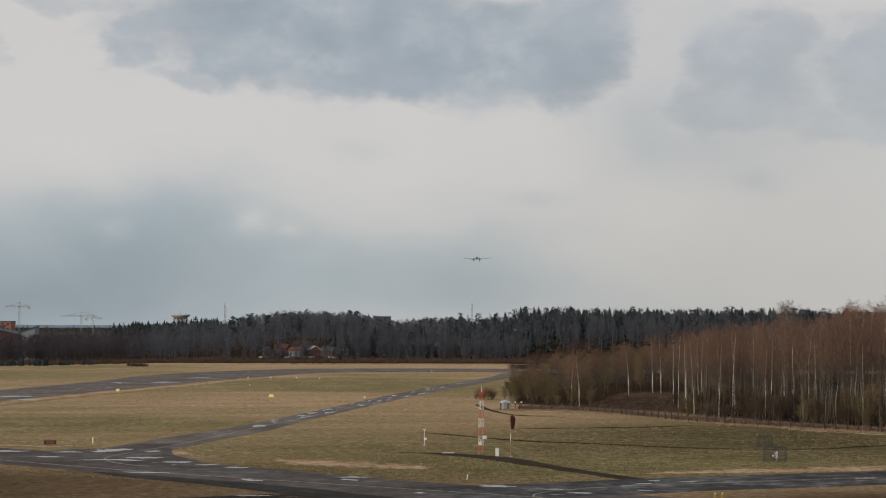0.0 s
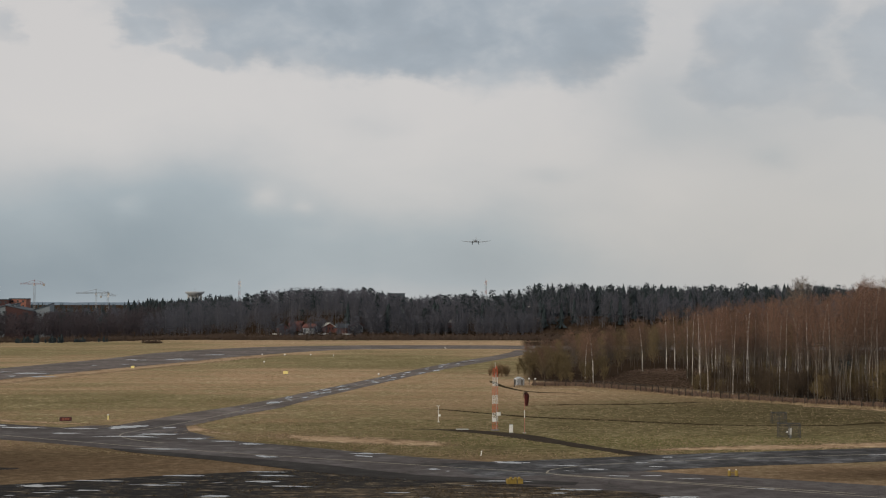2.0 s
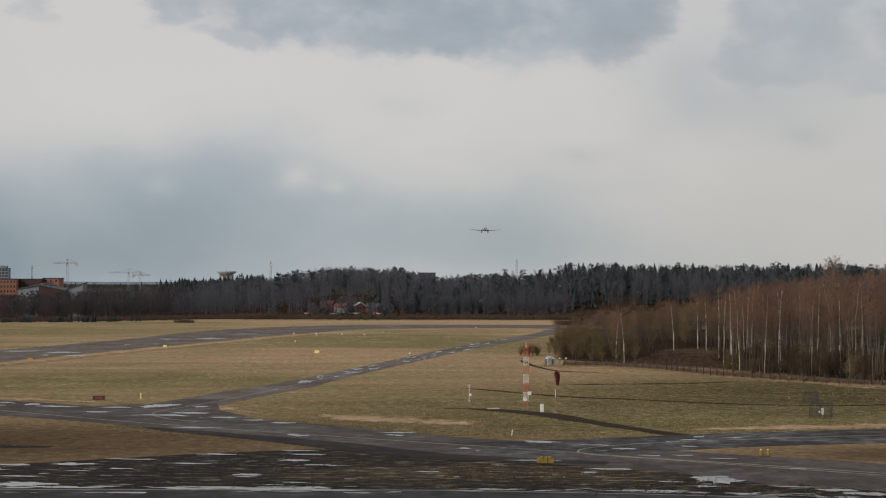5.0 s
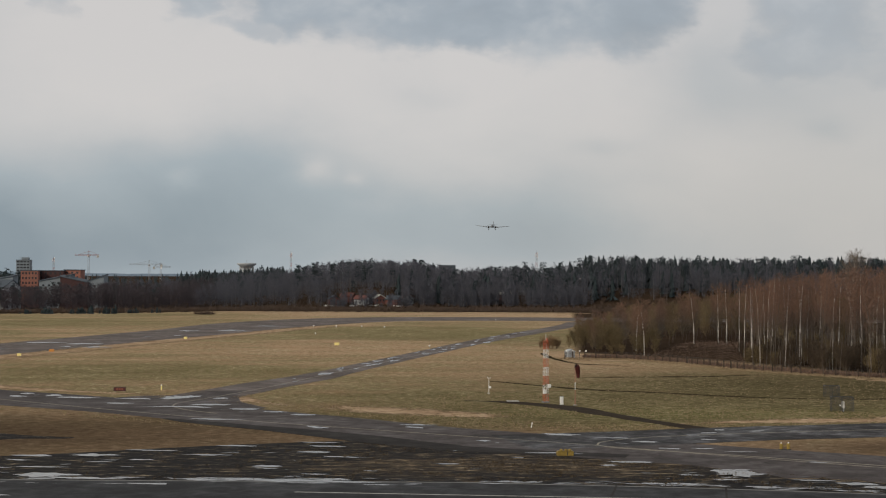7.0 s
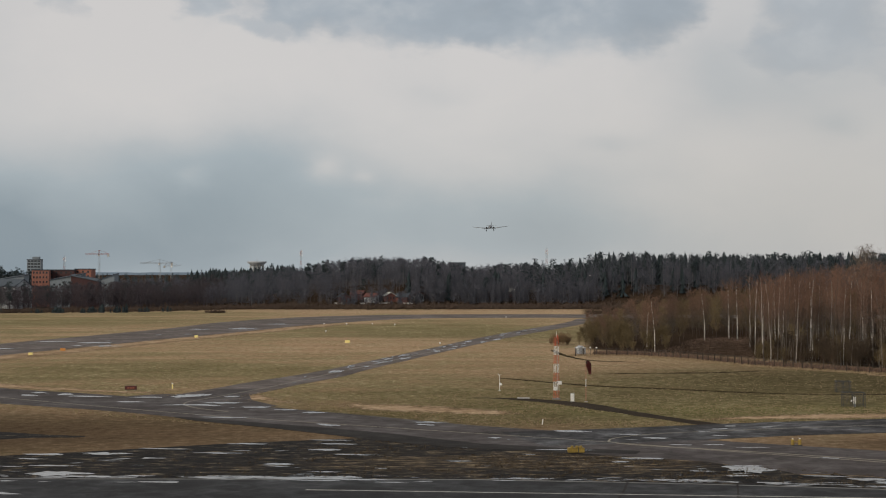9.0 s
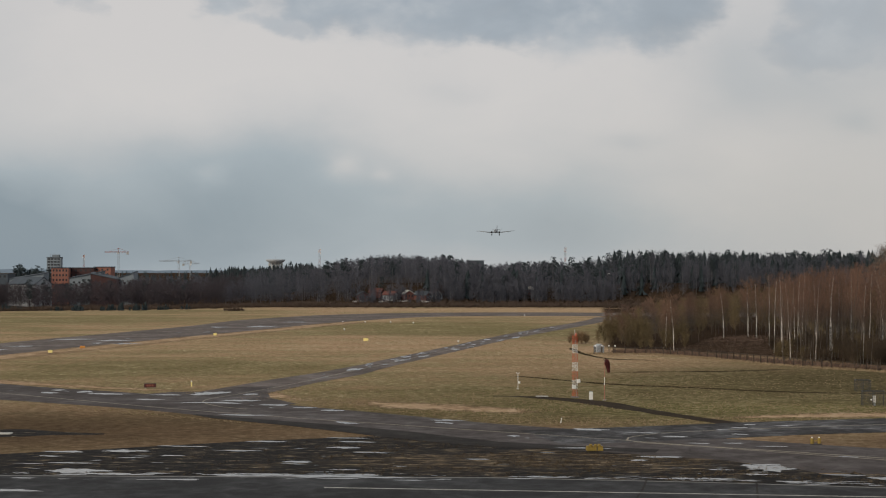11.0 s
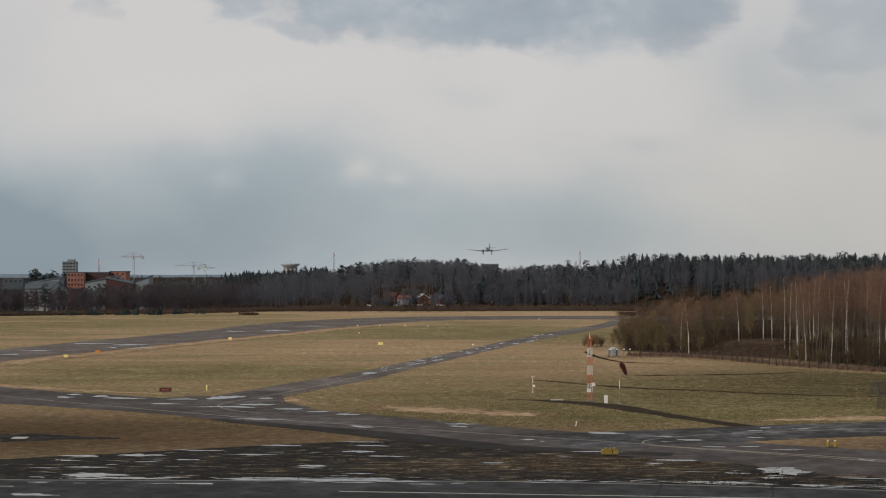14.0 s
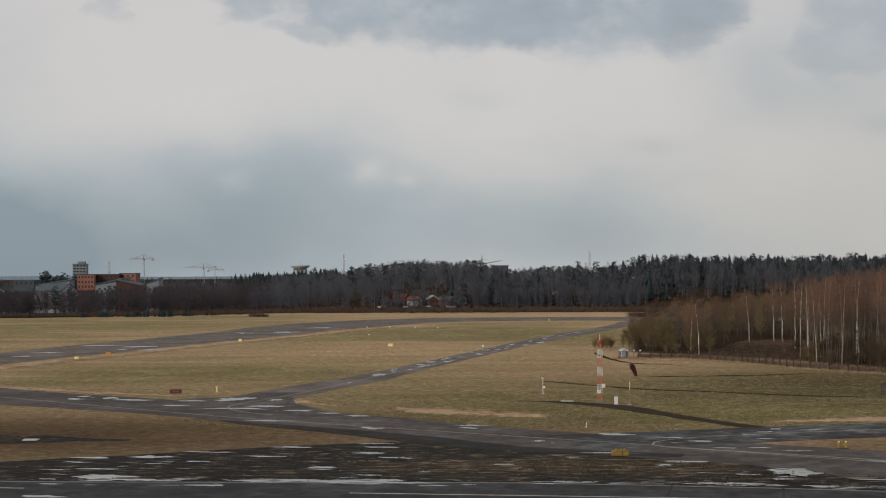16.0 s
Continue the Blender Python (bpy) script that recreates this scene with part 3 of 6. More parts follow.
def build_paving():
    band("runway", RUNWAY, (29, 29, 29, 31, 36, 40, 54, 60, 60, 55, 50), 0.03, PALE_ASPHALT, "worn grey asphalt runway with damp streaks", "runway", ragged=0.5)
    band("branch_taxiway", BRANCH, (14, 12, 8.5, 8.2, 8.2, 8.6, 10.0, 11.0, 10, 10, 14), 0.038, PALE_ASPHALT, "narrow grey asphalt taxiway crossing the grass", "taxiway", ragged=0.5)
    band("main_taxiway", TAXI, (24, 24, 24.5, 24.5, 23.5, 21, 21, 21.5, 21, 21, 21), 0.046, ASPHALT, "worn grey asphalt taxiway with puddles", "taxiway", ragged=0.4)
    band("east_taxiway", EAST, 17.0, 0.054, WET_ASPHALT, "damp dark asphalt taxiway joining the apron", "taxiway", ragged=0.4)
    slab("taxiway_junction", ((-52, 262), (-44, 270.5), (-36.5, 271), (-33.5, 281), (-27, 283), (-27.5, 272), (-25.5, 258), (-20, 246), (-30, 238)), 0.050, ASPHALT,
         "worn asphalt junction of two taxiways", "taxiway")
    band("taxiway_shoulder", ((-34, 228), (-17, 213.5), (-3, 201), (9, 189), (18, 185), (29, 181.5)), (1.0, 3.5, 6.5, 7.0, 6.0, 3.0), 0.058, DARK_TAR,
         "dark tarred shoulder along the taxiway", "shoulder", ragged=1.2)
    slab("mud_strip", ((-75, 170.0), (-52, 178.4), (-46, 181.3), (-40, 183.7), (-27, 190.3), (-20, 193.5), (-12.5, 196.0), (-4, 199), (2, 194), (9, 187), (18, 184.5), (29, 182),
                       (34.5, 176), (37, 170.5), (41.7, 166.4), (43.5, 161.4), (46.8, 161.6), (50.4, 160), (56, 155.5), (66, 148), (64, 145), (0, 157), (-40, 159), (-75, 162)), 0.026, MUD,
         "dark wet mud and worn turf beside the apron", "mud")
    slab("taxiway_fan", ((29, 186), (33, 179), (36.4, 171.5), (41.4, 166.8), (43.4, 162), (46.8, 162), (50.4, 160.4), (56, 156), (66, 148.6), (90, 140.8), (120, 133.5), (120, 150), (70, 170), (44, 185)), 0.042, ASPHALT,
         "worn asphalt where the taxiway widens onto the apron", "taxiway")
    slab("apron", (*APRON_RIM, (150, -80), (-170, -80)), 0.064, APRON,
         "dark grey asphalt apron with a painted line", "apron")
    band("apron_edge", [(x, y - 0.4) for x, y in APRON_RIM], 0.45, 0.072, EDGING, "pale concrete edging along the apron", "edging", every=10)
    band("grass_path", ((13.0, 261.5), (17, 260.6), (22, 257.5), (29.5, 248.5), (36, 233), (41, 222), (46, 212)), (0.6, 4.2, 6.0, 4.6, 3.4, 3.4, 4.0), 0.034, DAMP_EARTH,
         "narrow dark earth track leading off the taxiway", "track", every=2.0, ragged=0.7)
    for line, width in ((((-170, 376), (-130, 337), (-92, 302), (-72, 288), (-55, 278), (-40, 272)), (18, 16, 13, 10, 6, 2)),
                        (((-25.5, 276), (-25.5, 265), (-22, 257), (-16, 252.5)), (1.5, 3, 5, 3)),
                        (((-15, 252), (-8.4, 249), (-3, 244.5), (3, 241), (9.4, 237.5), (20, 230)), (2, 9, 11, 9, 7, 2)), (((41, 220), (56, 225.5), (70, 227.5), (110, 236)), (2, 7, 8, 8)),
                                                (((-100, 850), (-70, 858), (-24, 856), (10, 858), (120, 866)), (3, 9, 10, 10, 9)),
                        (((-175, 120), (-127, 300), (-97, 405), (-76, 480), (-47, 572), (-27, 634)), (12, 12, 13, 13, 13, 12)),
                        (((48, 387), (62, 385), (74, 365), (88, 337), (102, 317), (121, 297)), (5, 6, 4, 4, 3, 3))):
        verge(line, [w * 1.35 for w in width])
    band("wet_hollow", ((-100, 203), (-70, 203.2), (-60, 202.8), (-52, 202.2), (-42, 201.5)), (15, 15, 14, 10, 1), 0.020, MUD, "dark wet hollow in the turf", "hollow", every=2.0, ragged=1.5)
    # painted lines
    for name, line, w, z, mat in (
            ("taxiway_line", ((-140, 322), (-82, 274.5), (-36, 235.5), (4, 208), (24, 195), (44, 180), (70, 162)), 0.24, 0.062, YELLOW_LINE),
            ("branch_line", ((-27, 236.5), (-33, 243), (-36, 253), (-31, 268), (-24, 290), (-13.2, 331), (-3.2, 367), (11.8, 425)), 0.26, 0.066, YELLOW_LINE),
            ("east_line", ((110, 223), (70, 213.5), (50, 208), (41, 205.1), (34.5, 202.4), (30, 199.2), (27.6, 196.2), (27.0, 193.6), (28.0, 191.2), (31.2, 188.8), (37, 185.6), (44, 181.5), (60, 171)), 0.26, 0.068, YELLOW_LINE),
            ("apron_joint", ((24.0, 157.2), (22.6, 150.5), (19.5, 138)), 0.22, 0.074, DARK_TAR), ("apron_joint", ((35.2, 155.6), (33.9, 149.5), (31, 136)), 0.22, 0.074, DARK_TAR),
            ("apron_line", ((-9.5, 151.4), (40, 145.2), (110, 136.4)), 0.28, 0.076, LINE),
            ("apron_line", ((-110, 164.0), (-70, 159.0), (-43.5, 155.6)), 0.28, 0.076, LINE)):
        band(name, line, w, z, mat, "worn painted guide line on the asphalt", "line marking", every=1.5)
    # drains: two low banks with a dark channel between them
    for line in (((18, 312.7), (24, 306), (31, 296), (39, 287), (50.5, 280.5), (62, 272.5), (73, 268), (88, 267), (97, 271), (115, 280)), ((43, 424), (43.2, 396), (47.3, 371), (55, 366.5), (58.5, 360)), ((41, 322), (58, 324), (71, 326.4), (85.5, 334))):
        curve = fine_line(line, 2.5)
        verts, faces = [], []
        profile = ((-1.0, 0.0), (-0.5, 0.04), (-0.25, 0.02), (0.15, 0.02), (0.4, 0.11), (1.1, 0.0))
        for i, (x, y) in enumerate(curve):
            a, b = curve[max(i - 1, 0)], curve[min(i + 1, len(curve) - 1)]
            d = Vector((b[0] - a[0], b[1] - a[1])).normalized()
            end = min(1.0, i / 3, (len(curve) - 1 - i) / 3)
            g = end * (0.8 + 0.7 * noise.noise((i * 0.3, y, 1.0)))
            for off, z in profile:
                verts.append((x - d.y * off * max(g, 0.05), y + d.x * off * max(g, 0.05), 0.004 + z * g))
        for i in range(len(curve) - 1):
            for k in range(5):
                j = 6 * i + k
                faces.append((j, j + 1, j + 7, j + 6))
        tagged(sheet("drain", verts, faces, DITCH_TURF), "shallow dark drainage ditch in the grass", "ditch", kind="structure")


build_ground()
build_paving()

# ---- puddles ----


def puddle(x, y, rx, ry, z, turn=0.0, seed=0):
    """One thin sheet of water with a lobed shore."""
    bm = bmesh.new()
    ring = []
    for k in range(36):
        w = 2 * math.pi * k / 36
        c, s = math.cos(w), math.sin(w)
        r = 1 + 0.65 * noise.noise((c * 1.2 + seed * 3.1, s * 1.2, seed * 1.7)) + 0.5 * noise.noise((c * 2.8 + seed, s * 2.8, 5.0)) + 0.35 * noise.noise((c * 6 + seed, s * 6, 8.0))
        r = max(r, 0.18)
        px, py = c * rx * r, s * ry * r
        ring.append(bm.verts.new((px * math.cos(turn) - py * math.sin(turn), px * math.sin(turn) + py * math.cos(turn), 0)))
    bm.faces.new(ring)
    bmesh.ops.triangulate(bm, faces=bm.faces[:])
    ob = part("puddle", bm, WATER)
    ob.location = (x, y, z)
    return tagged(ob, "shallow puddle of rainwater mirroring the grey sky", "puddle", "puddles on the airfield")


RUNWAY_PUDDLES = ((-113.6, 431.7, 4.1, 2.6), (-108.8, 474.4, 5.4, 3.2), (-95.9, 449, 1.5, 2.5), (-94.8, 467, 4.6, 3.5), (-87.6, 446, 3.4, 3.2), (-76.6, 575, 4.3, 4.5), (-62, 581, 5.3, 5.5), (-50.9, 632, 4.3, 4.0), (-115.7, 413, 3.1, 2.2))


def build_puddles():
    rng = random.Random(4)
    in_mud = (
        (-42.5, 181.4, 2.4, 0.7), (-35.5, 182, 2.9, 1), (-29.7, 186.8, 3.4, 0.5), (-39.4, 170.8, 2.5, 0.5), (-37.2, 164.1, 2.9, 1.6),
        (-32.1, 161.4, 3.7, 0.8), (-21.8, 182.2, 2.6, 0.6), (-19.3, 191.8, 2.5, 0.7), (-9.1, 195.8, 2.4, 0.5), (-7.8, 191.4, 2.2, 0.6),
        (-9.6, 185.3, 1.8, 0.8), (-5.6, 180.2, 2.3, 0.5), (-12.8, 160.2, 7.6, 1.1), (-13.7, 171.6, 1.6, 0.8), (-6.5, 160.6, 2.2, 0.9),
        (-8.2, 164.9, 2.1, 0.5), (-19.4, 160.4, 3, 0.7), (-25.3, 157.2, 2.1, 0.5), (-40.2, 149.8, 2.3, 0.7))
    by_junction = (
        (-65.8, 274, 1.4, 1.3), (-59.9, 270.3, 1.6, 1.8), (-54.8, 265.5, 3.4, 1.2), (-44.3, 263.3, 2.5, 1), (-45.3, 254.1, 2.2, 1.1),
        (-37.5, 266.6, 2.6, 3.8), (-33.4, 247.8, 4.7, 1.1), (-30.7, 252.2, 2.7, 1.3), (-29.7, 264.8, 1.4, 1.4), (-22.8, 243.9, 2, 1.4),
        (-25.9, 226.8, 3.4, 0.9), (-13.5, 234.3, 1.9, 1.1), (-18.3, 239, 1.6, 0.8), (3.9, 218.8, 2.1, 0.8))
    by_apron = (
        (12.5, 198.1, 1, 0.7), (23.5, 206, 2.2, 1.2), (20.7, 184.5, 2.5, 0.5), (30.3, 201.8, 2.3, 0.5), (34, 197.1, 1.3, 0.8),
        (35.6, 189.5, 1.3, 0.5), (41.7, 205.5, 0.9, 0.6), (42.8, 199.9, 1.1, 0.6), (39.9, 189.5, 1.4, 0.5), (44, 186, 1.4, 0.5),
        (47.1, 212.3, 0.8, 0.7), (38.7, 165.9, 2.7, 2.6), (28.3, 175.7, 2.4, 0.8), (25.6, 172.6, 1, 0.7), (50.8, 175.5, 1.3, 0.5))
    by_rim = ((31.4, 157.2, 2.2, 0.7), (28, 157.6, 1.6, 0.6), (36.2, 160.6, 1.2, 0.6), (38.9, 155, 1.6, 0.5), (45.4, 160, 2.6, 0.5), (49.7, 157.3, 2.0, 1.0), (52, 154.4, 2.2, 1.2), (39.2, 168.6, 1.8, 0.8))
    spots = in_mud + by_junction + by_apron + by_rim
    for i, (x, y, rx, ry) in enumerate(spots):
        puddle(x, y, rx, ry, 0.082, -0.15, i)

    def scatter(count, place, small, large, z, squeeze=0.5):
        for _ in range(count):
            x, y, turn = place()
            r = small + (large - small) * rng.random() ** 2.2
            puddle(x, y, r, r * squeeze * (0.5 + rng.random()), z, turn, rng.randrange(999))

    def along(line, low, high, spread):
        def place():
            s = low + (high - low) * rng.random()
            curve = fine_line(line, 4.0)
            i = min(int(s * (len(curve) - 1)), len(curve) - 2)
            a, b = Vector(curve[i]), Vector(curve[i + 1])
            d = (b - a).normalized()
            p = a.lerp(b, rng.random()) + Vector((-d.y, d.x)) * rng.uniform(-spread, spread)
            return p.x, p.y, math.atan2(d.y, d.x)
        return place

    def mud():
        x = rng.uniform(-48, 46)
        top = 177 + (x + 52) * 0.43 if x < -5 else 197 - (x + 5) * 0.62
        return x, rng.uniform(blend(APRON_RIM, x) + 1.0, top - 1.5), rng.uniform(-0.3, 0.2)

    def rim():
        x = rng.uniform(-46, 50)
        return x, blend(APRON_RIM, x) + 0.4 + 1.7 * rng.random(), -0.06

    def rim_east():
        x = rng.uniform(16, 58)
        return x, blend(APRON_RIM, x) + 0.3 + 1.6 * rng.random(), -0.2

    def spill():
        x = rng.uniform(-46, 14)
        return x, blend(APRON_RIM, x) - 0.8 - 2.4 * rng.random() ** 2, -0.06

    scatter(60, mud, 0.2, 1.6, 0.078, 0.24)
    scatter(80, rim, 0.2, 1.6, 0.086, 0.24)
    scatter(44, rim_east, 0.2, 1.3, 0.086, 0.3)
    scatter(24, spill, 0.3, 2.4, 0.080, 0.16)
    scatter(85, along(BRANCH, 0.10, 0.75, 4.0), 0.8, 4.5, 0.074, 0.24)
    scatter(7, along(TAXI, 0.18, 0.50, 8.0), 0.5, 2.0, 0.074, 0.4)
    scatter(8, along(TAXI, 0.52, 0.74, 8.0), 0.5, 1.8, 0.074, 0.4)
    scatter(7, along(EAST, 0.05, 0.45, 6.5), 0.6, 2.0, 0.078, 0.4)
    scatter(6, along(RUNWAY, 0.26, 0.55, 11.0), 1.5, 6.0, 0.074, 0.4)
    for x, y, r, q in RUNWAY_PUDDLES:
        puddle(x, y, r, q, 0.078, 0.1, int(y))


build_puddles()

# ---- grass tufts ----


def blades(name, count, place, tall, material, label, seed):
    """Many small tufts of three leaning blades each."""
    rng = random.Random(seed)
    verts, faces = [], []
    for _ in range(count):
        x, y = place(rng)
        k = 0.6 + 0.8 * rng.random()
        for _ in range(3):
            w = rng.random() * 6.283
            wide, h, lean = 0.4 * tall * k, tall * k * (0.6 + 0.6 * rng.random()), 0.5 * tall * rng.random()
            c, s = math.cos(w), math.sin(w)
            ox, oy = rng.uniform(-0.12, 0.12), rng.uniform(-0.12, 0.12)
            i = len(verts)
            z = height(x, y)
            verts += [(x + ox - c * wide, y + oy - s * wide, z), (x + ox + c * wide, y + oy + s * wide, z), (x + ox - s * lean, y + oy + c * lean, z + h)]
            faces.append((i, i + 1, i + 2))
    tagged(sheet(name, verts, faces, material), label, "grass", kind="stuff")


def off_paving(x, y):
    """True on open turf."""
    if y < blend(APRON_RIM, x) + 0.5:
        return False
    for line, half in CLEAR:
        for (ax, ay), (bx, by) in zip(line, line[1:]):
            dx, dy = bx - ax, by - ay
            s = min(max(((x - ax) * dx + (y - ay) * dy) / (dx * dx + dy * dy), 0), 1)
            if (x - ax - s * dx) ** 2 + (y - ay - s * dy) ** 2 < half * half:
                return False
    return True


CLEAR = ((TAXI, 12.5), (BRANCH, 5.5), (EAST, 9.2), (RUNWAY, 15.0), (((14, 261), (22, 257), (30, 248), (38, 230), (45, 214)), 2.6))


def on_turf(rng):
    while True:
        y = 165 + 330 * rng.random() ** 1.35
        x = rng.uniform(-0.36, 0.42) * y
        if x > 40 and y > 250 and rng.random() < 0.65:
            continue
        if x > 44 and y > fence_y(x) - 2 or rng.random() > 0.75 + 1.6 * noise.noise((x * 0.045, y * 0.09, 4.0)):
            continue
        if off_paving(x, y) and y > 212 - 0.7 * min(x + 20, 0):
            return x, y


def on_mud(rng):
    while True:
        x = rng.gauss(14, 22)
        top = 177 + (x + 52) * 0.43 if x < -5 else 196 - (x + 5) * 0.62
        y = rng.uniform(blend(APRON_RIM, x) + 0.6, top)
        if top > y and noise.noise((x * 0.12, y * 0.2, 3)) > -0.05:
            return x, y


FENCE = ((46, 392), (54, 391.5), (62, 390), (68, 381), (74, 370.5), (83, 348), (92.5, 334), (102, 322.6), (111.5, 313.6), (121, 302), (140, 282))


def fence_y(x):
    for (ax, ay), (bx, by) in zip(FENCE, FENCE[1:]):
        if ax <= x <= bx:
            return ay + (by - ay) * (x - ax) / (bx - ax)
    return 392 if x < 46 else 282


def behind_fence(rng):
    x = rng.uniform(52, 139)
    return x, fence_y(x) + 1.0 + 9 * rng.random()


def by_fence(rng):
    s = rng.random() * (len(FENCE) - 1)
    i = int(s)
    (ax, ay), (bx, by) = FENCE[i], FENCE[i + 1]
    return ax + (bx - ax) * (s - i) + rng.gauss(0, 1.2), ay + (by - ay) * (s - i) + rng.gauss(0.6, 1.6)


blades("straw_tufts", 30000, on_turf, 0.13, TUFT, "tufts of dry straw grass over the field", 11)
blades("green_tufts", 12000, on_turf, 0.12, GREEN_TUFT, "tufts of green and brown grass over the field", 12)
blades("mud_tufts", 2600, on_mud, 0.16, MUD_TUFT, "withered grass tufts in the wet mud", 13)
blades("bracken", 9000, behind_fence, 0.75, BRUSH, "reddish dead bracken and brambles behind the fence", 15)
blades("fence_grass", 7000, by_fence, 0.34, TUFT, "tall pale dead grass along the fence", 14)

# ---- trees ----


def birch_meshes(seed, tall, spread, crown_from, limbs, twigs, thick=0.13, bark=None, wobble=0.11):
    """A slender trunk with rising limbs, and the limbs' crown of fine hanging twigs."""
    rng = random.Random(seed)
    bm = bmesh.new()
    path, lean = [], Vector((rng.gauss(0, wobble * 5), rng.gauss(0, wobble * 5), 0))
    for i in range(9):
        s = i / 8
        path.append(Vector((0, 0, tall * s)) + lean * s * s * 2 + Vector((rng.gauss(0, wobble), rng.gauss(0, wobble), 0)) * (s > 0))
    path[0].z = -0.3
    add_tube(bm, path, [thick * (1 - 0.86 * i / 8) for i in range(9)], 6)
    trunk = bpy.data.meshes.new("trunk")
    bm.to_mesh(trunk)
    bm.free()
    for poly in trunk.polygons:
        poly.use_smooth = True
    trunk.materials.append(bark or (BARK if thick > 0.1 else DARK_BARK))
    bm = bmesh.new()
    verts, faces = [], []
    for k in range(limbs):
        s = crown_from + (0.98 - crown_from) * (k + rng.random()) / limbs
        i = min(int(s * 8), 7)
        root = path[i].lerp(path[i + 1], s * 8 - i)
        w = k * 2.4 + rng.random()
        long = spread * (0.45 + 0.9 * math.sin(math.pi * min(0.25 + 0.75 * (s - crown_from) / (1 - crown_from), 1.0))) * (0.7 + 0.6 * rng.random())
        rise = 0.9 + 0.9 * rng.random()
        out = Vector((math.cos(w), math.sin(w), 0))
        tip = root + out * long + Vector((0, 0, long * rise))
        mid = root.lerp(tip, 0.5) + Vector((rng.gauss(0, 0.1), rng.gauss(0, 0.1), long * 0.12))
        add_tube(bm, (root, mid, tip), (0.035 * (1.3 - s), 0.022 * (1.3 - s), 0.006), 3, False)
        for _ in range(twigs):
            q = 0.15 + 0.85 * rng.random()
            a = (root.lerp(mid, q * 2) if q < 0.5 else mid.lerp(tip, q * 2 - 1))
            d = Vector((rng.gauss(0, 1), rng.gauss(0, 1), rng.gauss(0.55, 0.6))).normalized() * (0.5 + 0.9 * rng.random()) * (0.5 + 0.25 * spread)
            side = d.cross(Vector((rng.gauss(0, 1), rng.gauss(0, 1), rng.gauss(0, 1)))).normalized() * (0.013 + 0.014 * rng.random())
            i = len(verts)
            verts += [a - side, a + side, a + d]
            faces.append((i, i + 1, i + 2))
            e, b = d.cross(side).normalized() * d.length * 0.45, a + d * 0.45
            verts += [b - side * 0.8, b + side * 0.8, b + d * 0.4 + e * (1 if rng.random() < 0.5 else -1)]
            faces.append((i + 3, i + 4, i + 5))
    crown = bpy.data.meshes.new("crown")
    base = len(bm.verts)
    bm.verts.index_update()
    all_verts = [v.co.copy() for v in bm.verts] + verts
    all_faces = [tuple(v.index for v in f.verts) for f in bm.faces] + [tuple(i + base for i in f) for f in faces]
    bm.free()
    crown.from_pydata(all_verts, [], all_faces)
    return trunk, crown


def tree(name, meshes, material, label, category, group):
    trunk, crown = meshes
    ob = thing(name, Matrix(), label, category, group)
    for key, data in (("trunk", trunk), ("crown", crown)):
        child = new(key, data)
        child.parent = ob
    if not crown.materials:
        crown.materials.append(material)
    return ob


def stand(proto, x, y, turn, size):
    """A copy of a tree at its place, turned and sized."""
    ob = copy_thing(proto, Matrix.Identity(4))
    ob.location, ob.rotation_euler, ob.scale = (x, y, height(x, y)), (0, 0, turn), (size * 0.95, size * 0.95, size)
    return ob


def remove_proto(ob):
    for o in (*ob.children, ob):
        bpy.data.objects.remove(o)


def inside(x, y, outline):
    hit = False
    for (ax, ay), (bx, by) in zip(outline, outline[1:] + outline[:1]):
        if (ay > y) != (by > y) and x < ax + (y - ay) * (bx - ax) / (by - ay):
            hit = not hit
    return hit


def spruce(x, y, tall):
    """One dark spruce of ragged hanging boughs round a straight trunk."""
    rng = random.Random(77)
    ob = thing("spruce_tree", pose(x, y, height(x, y)), "dark narrow spruce among the bare birches", "spruce tree")
    part("trunk", tube(((0, 0, -0.3), (0, 0, tall * 0.6), (0, 0, tall)), (0.22, 0.13, 0.02), 7), DARK_BARK, ob)
    verts, faces = [], []
    for k in range(420):
        s = 0.12 + 0.88 * rng.random() ** 0.8
        w, reach = rng.random() * 6.283, (1 - s) ** 0.8 * tall * 0.13 + 0.25
        root = Vector((0, 0, tall * s))
        tip = root + Vector((math.cos(w) * reach, math.sin(w) * reach, -0.25 * reach - 0.2))
        side = Vector((-math.sin(w), math.cos(w), 0)) * (0.18 + 0.16 * reach)
        i = len(verts)
        verts += [root, root.lerp(tip, 0.6) + side, tip, root.lerp(tip, 0.6) - side]
        faces += [(i, i + 1, i + 2), (i, i + 2, i + 3)]
    sheet("crown", verts, faces, NEEDLE, ob)


CLEARING = ((66, 396), (77, 371), (86, 356), (92, 388), (122, 492), (112, 502), (98, 486), (80, 430))


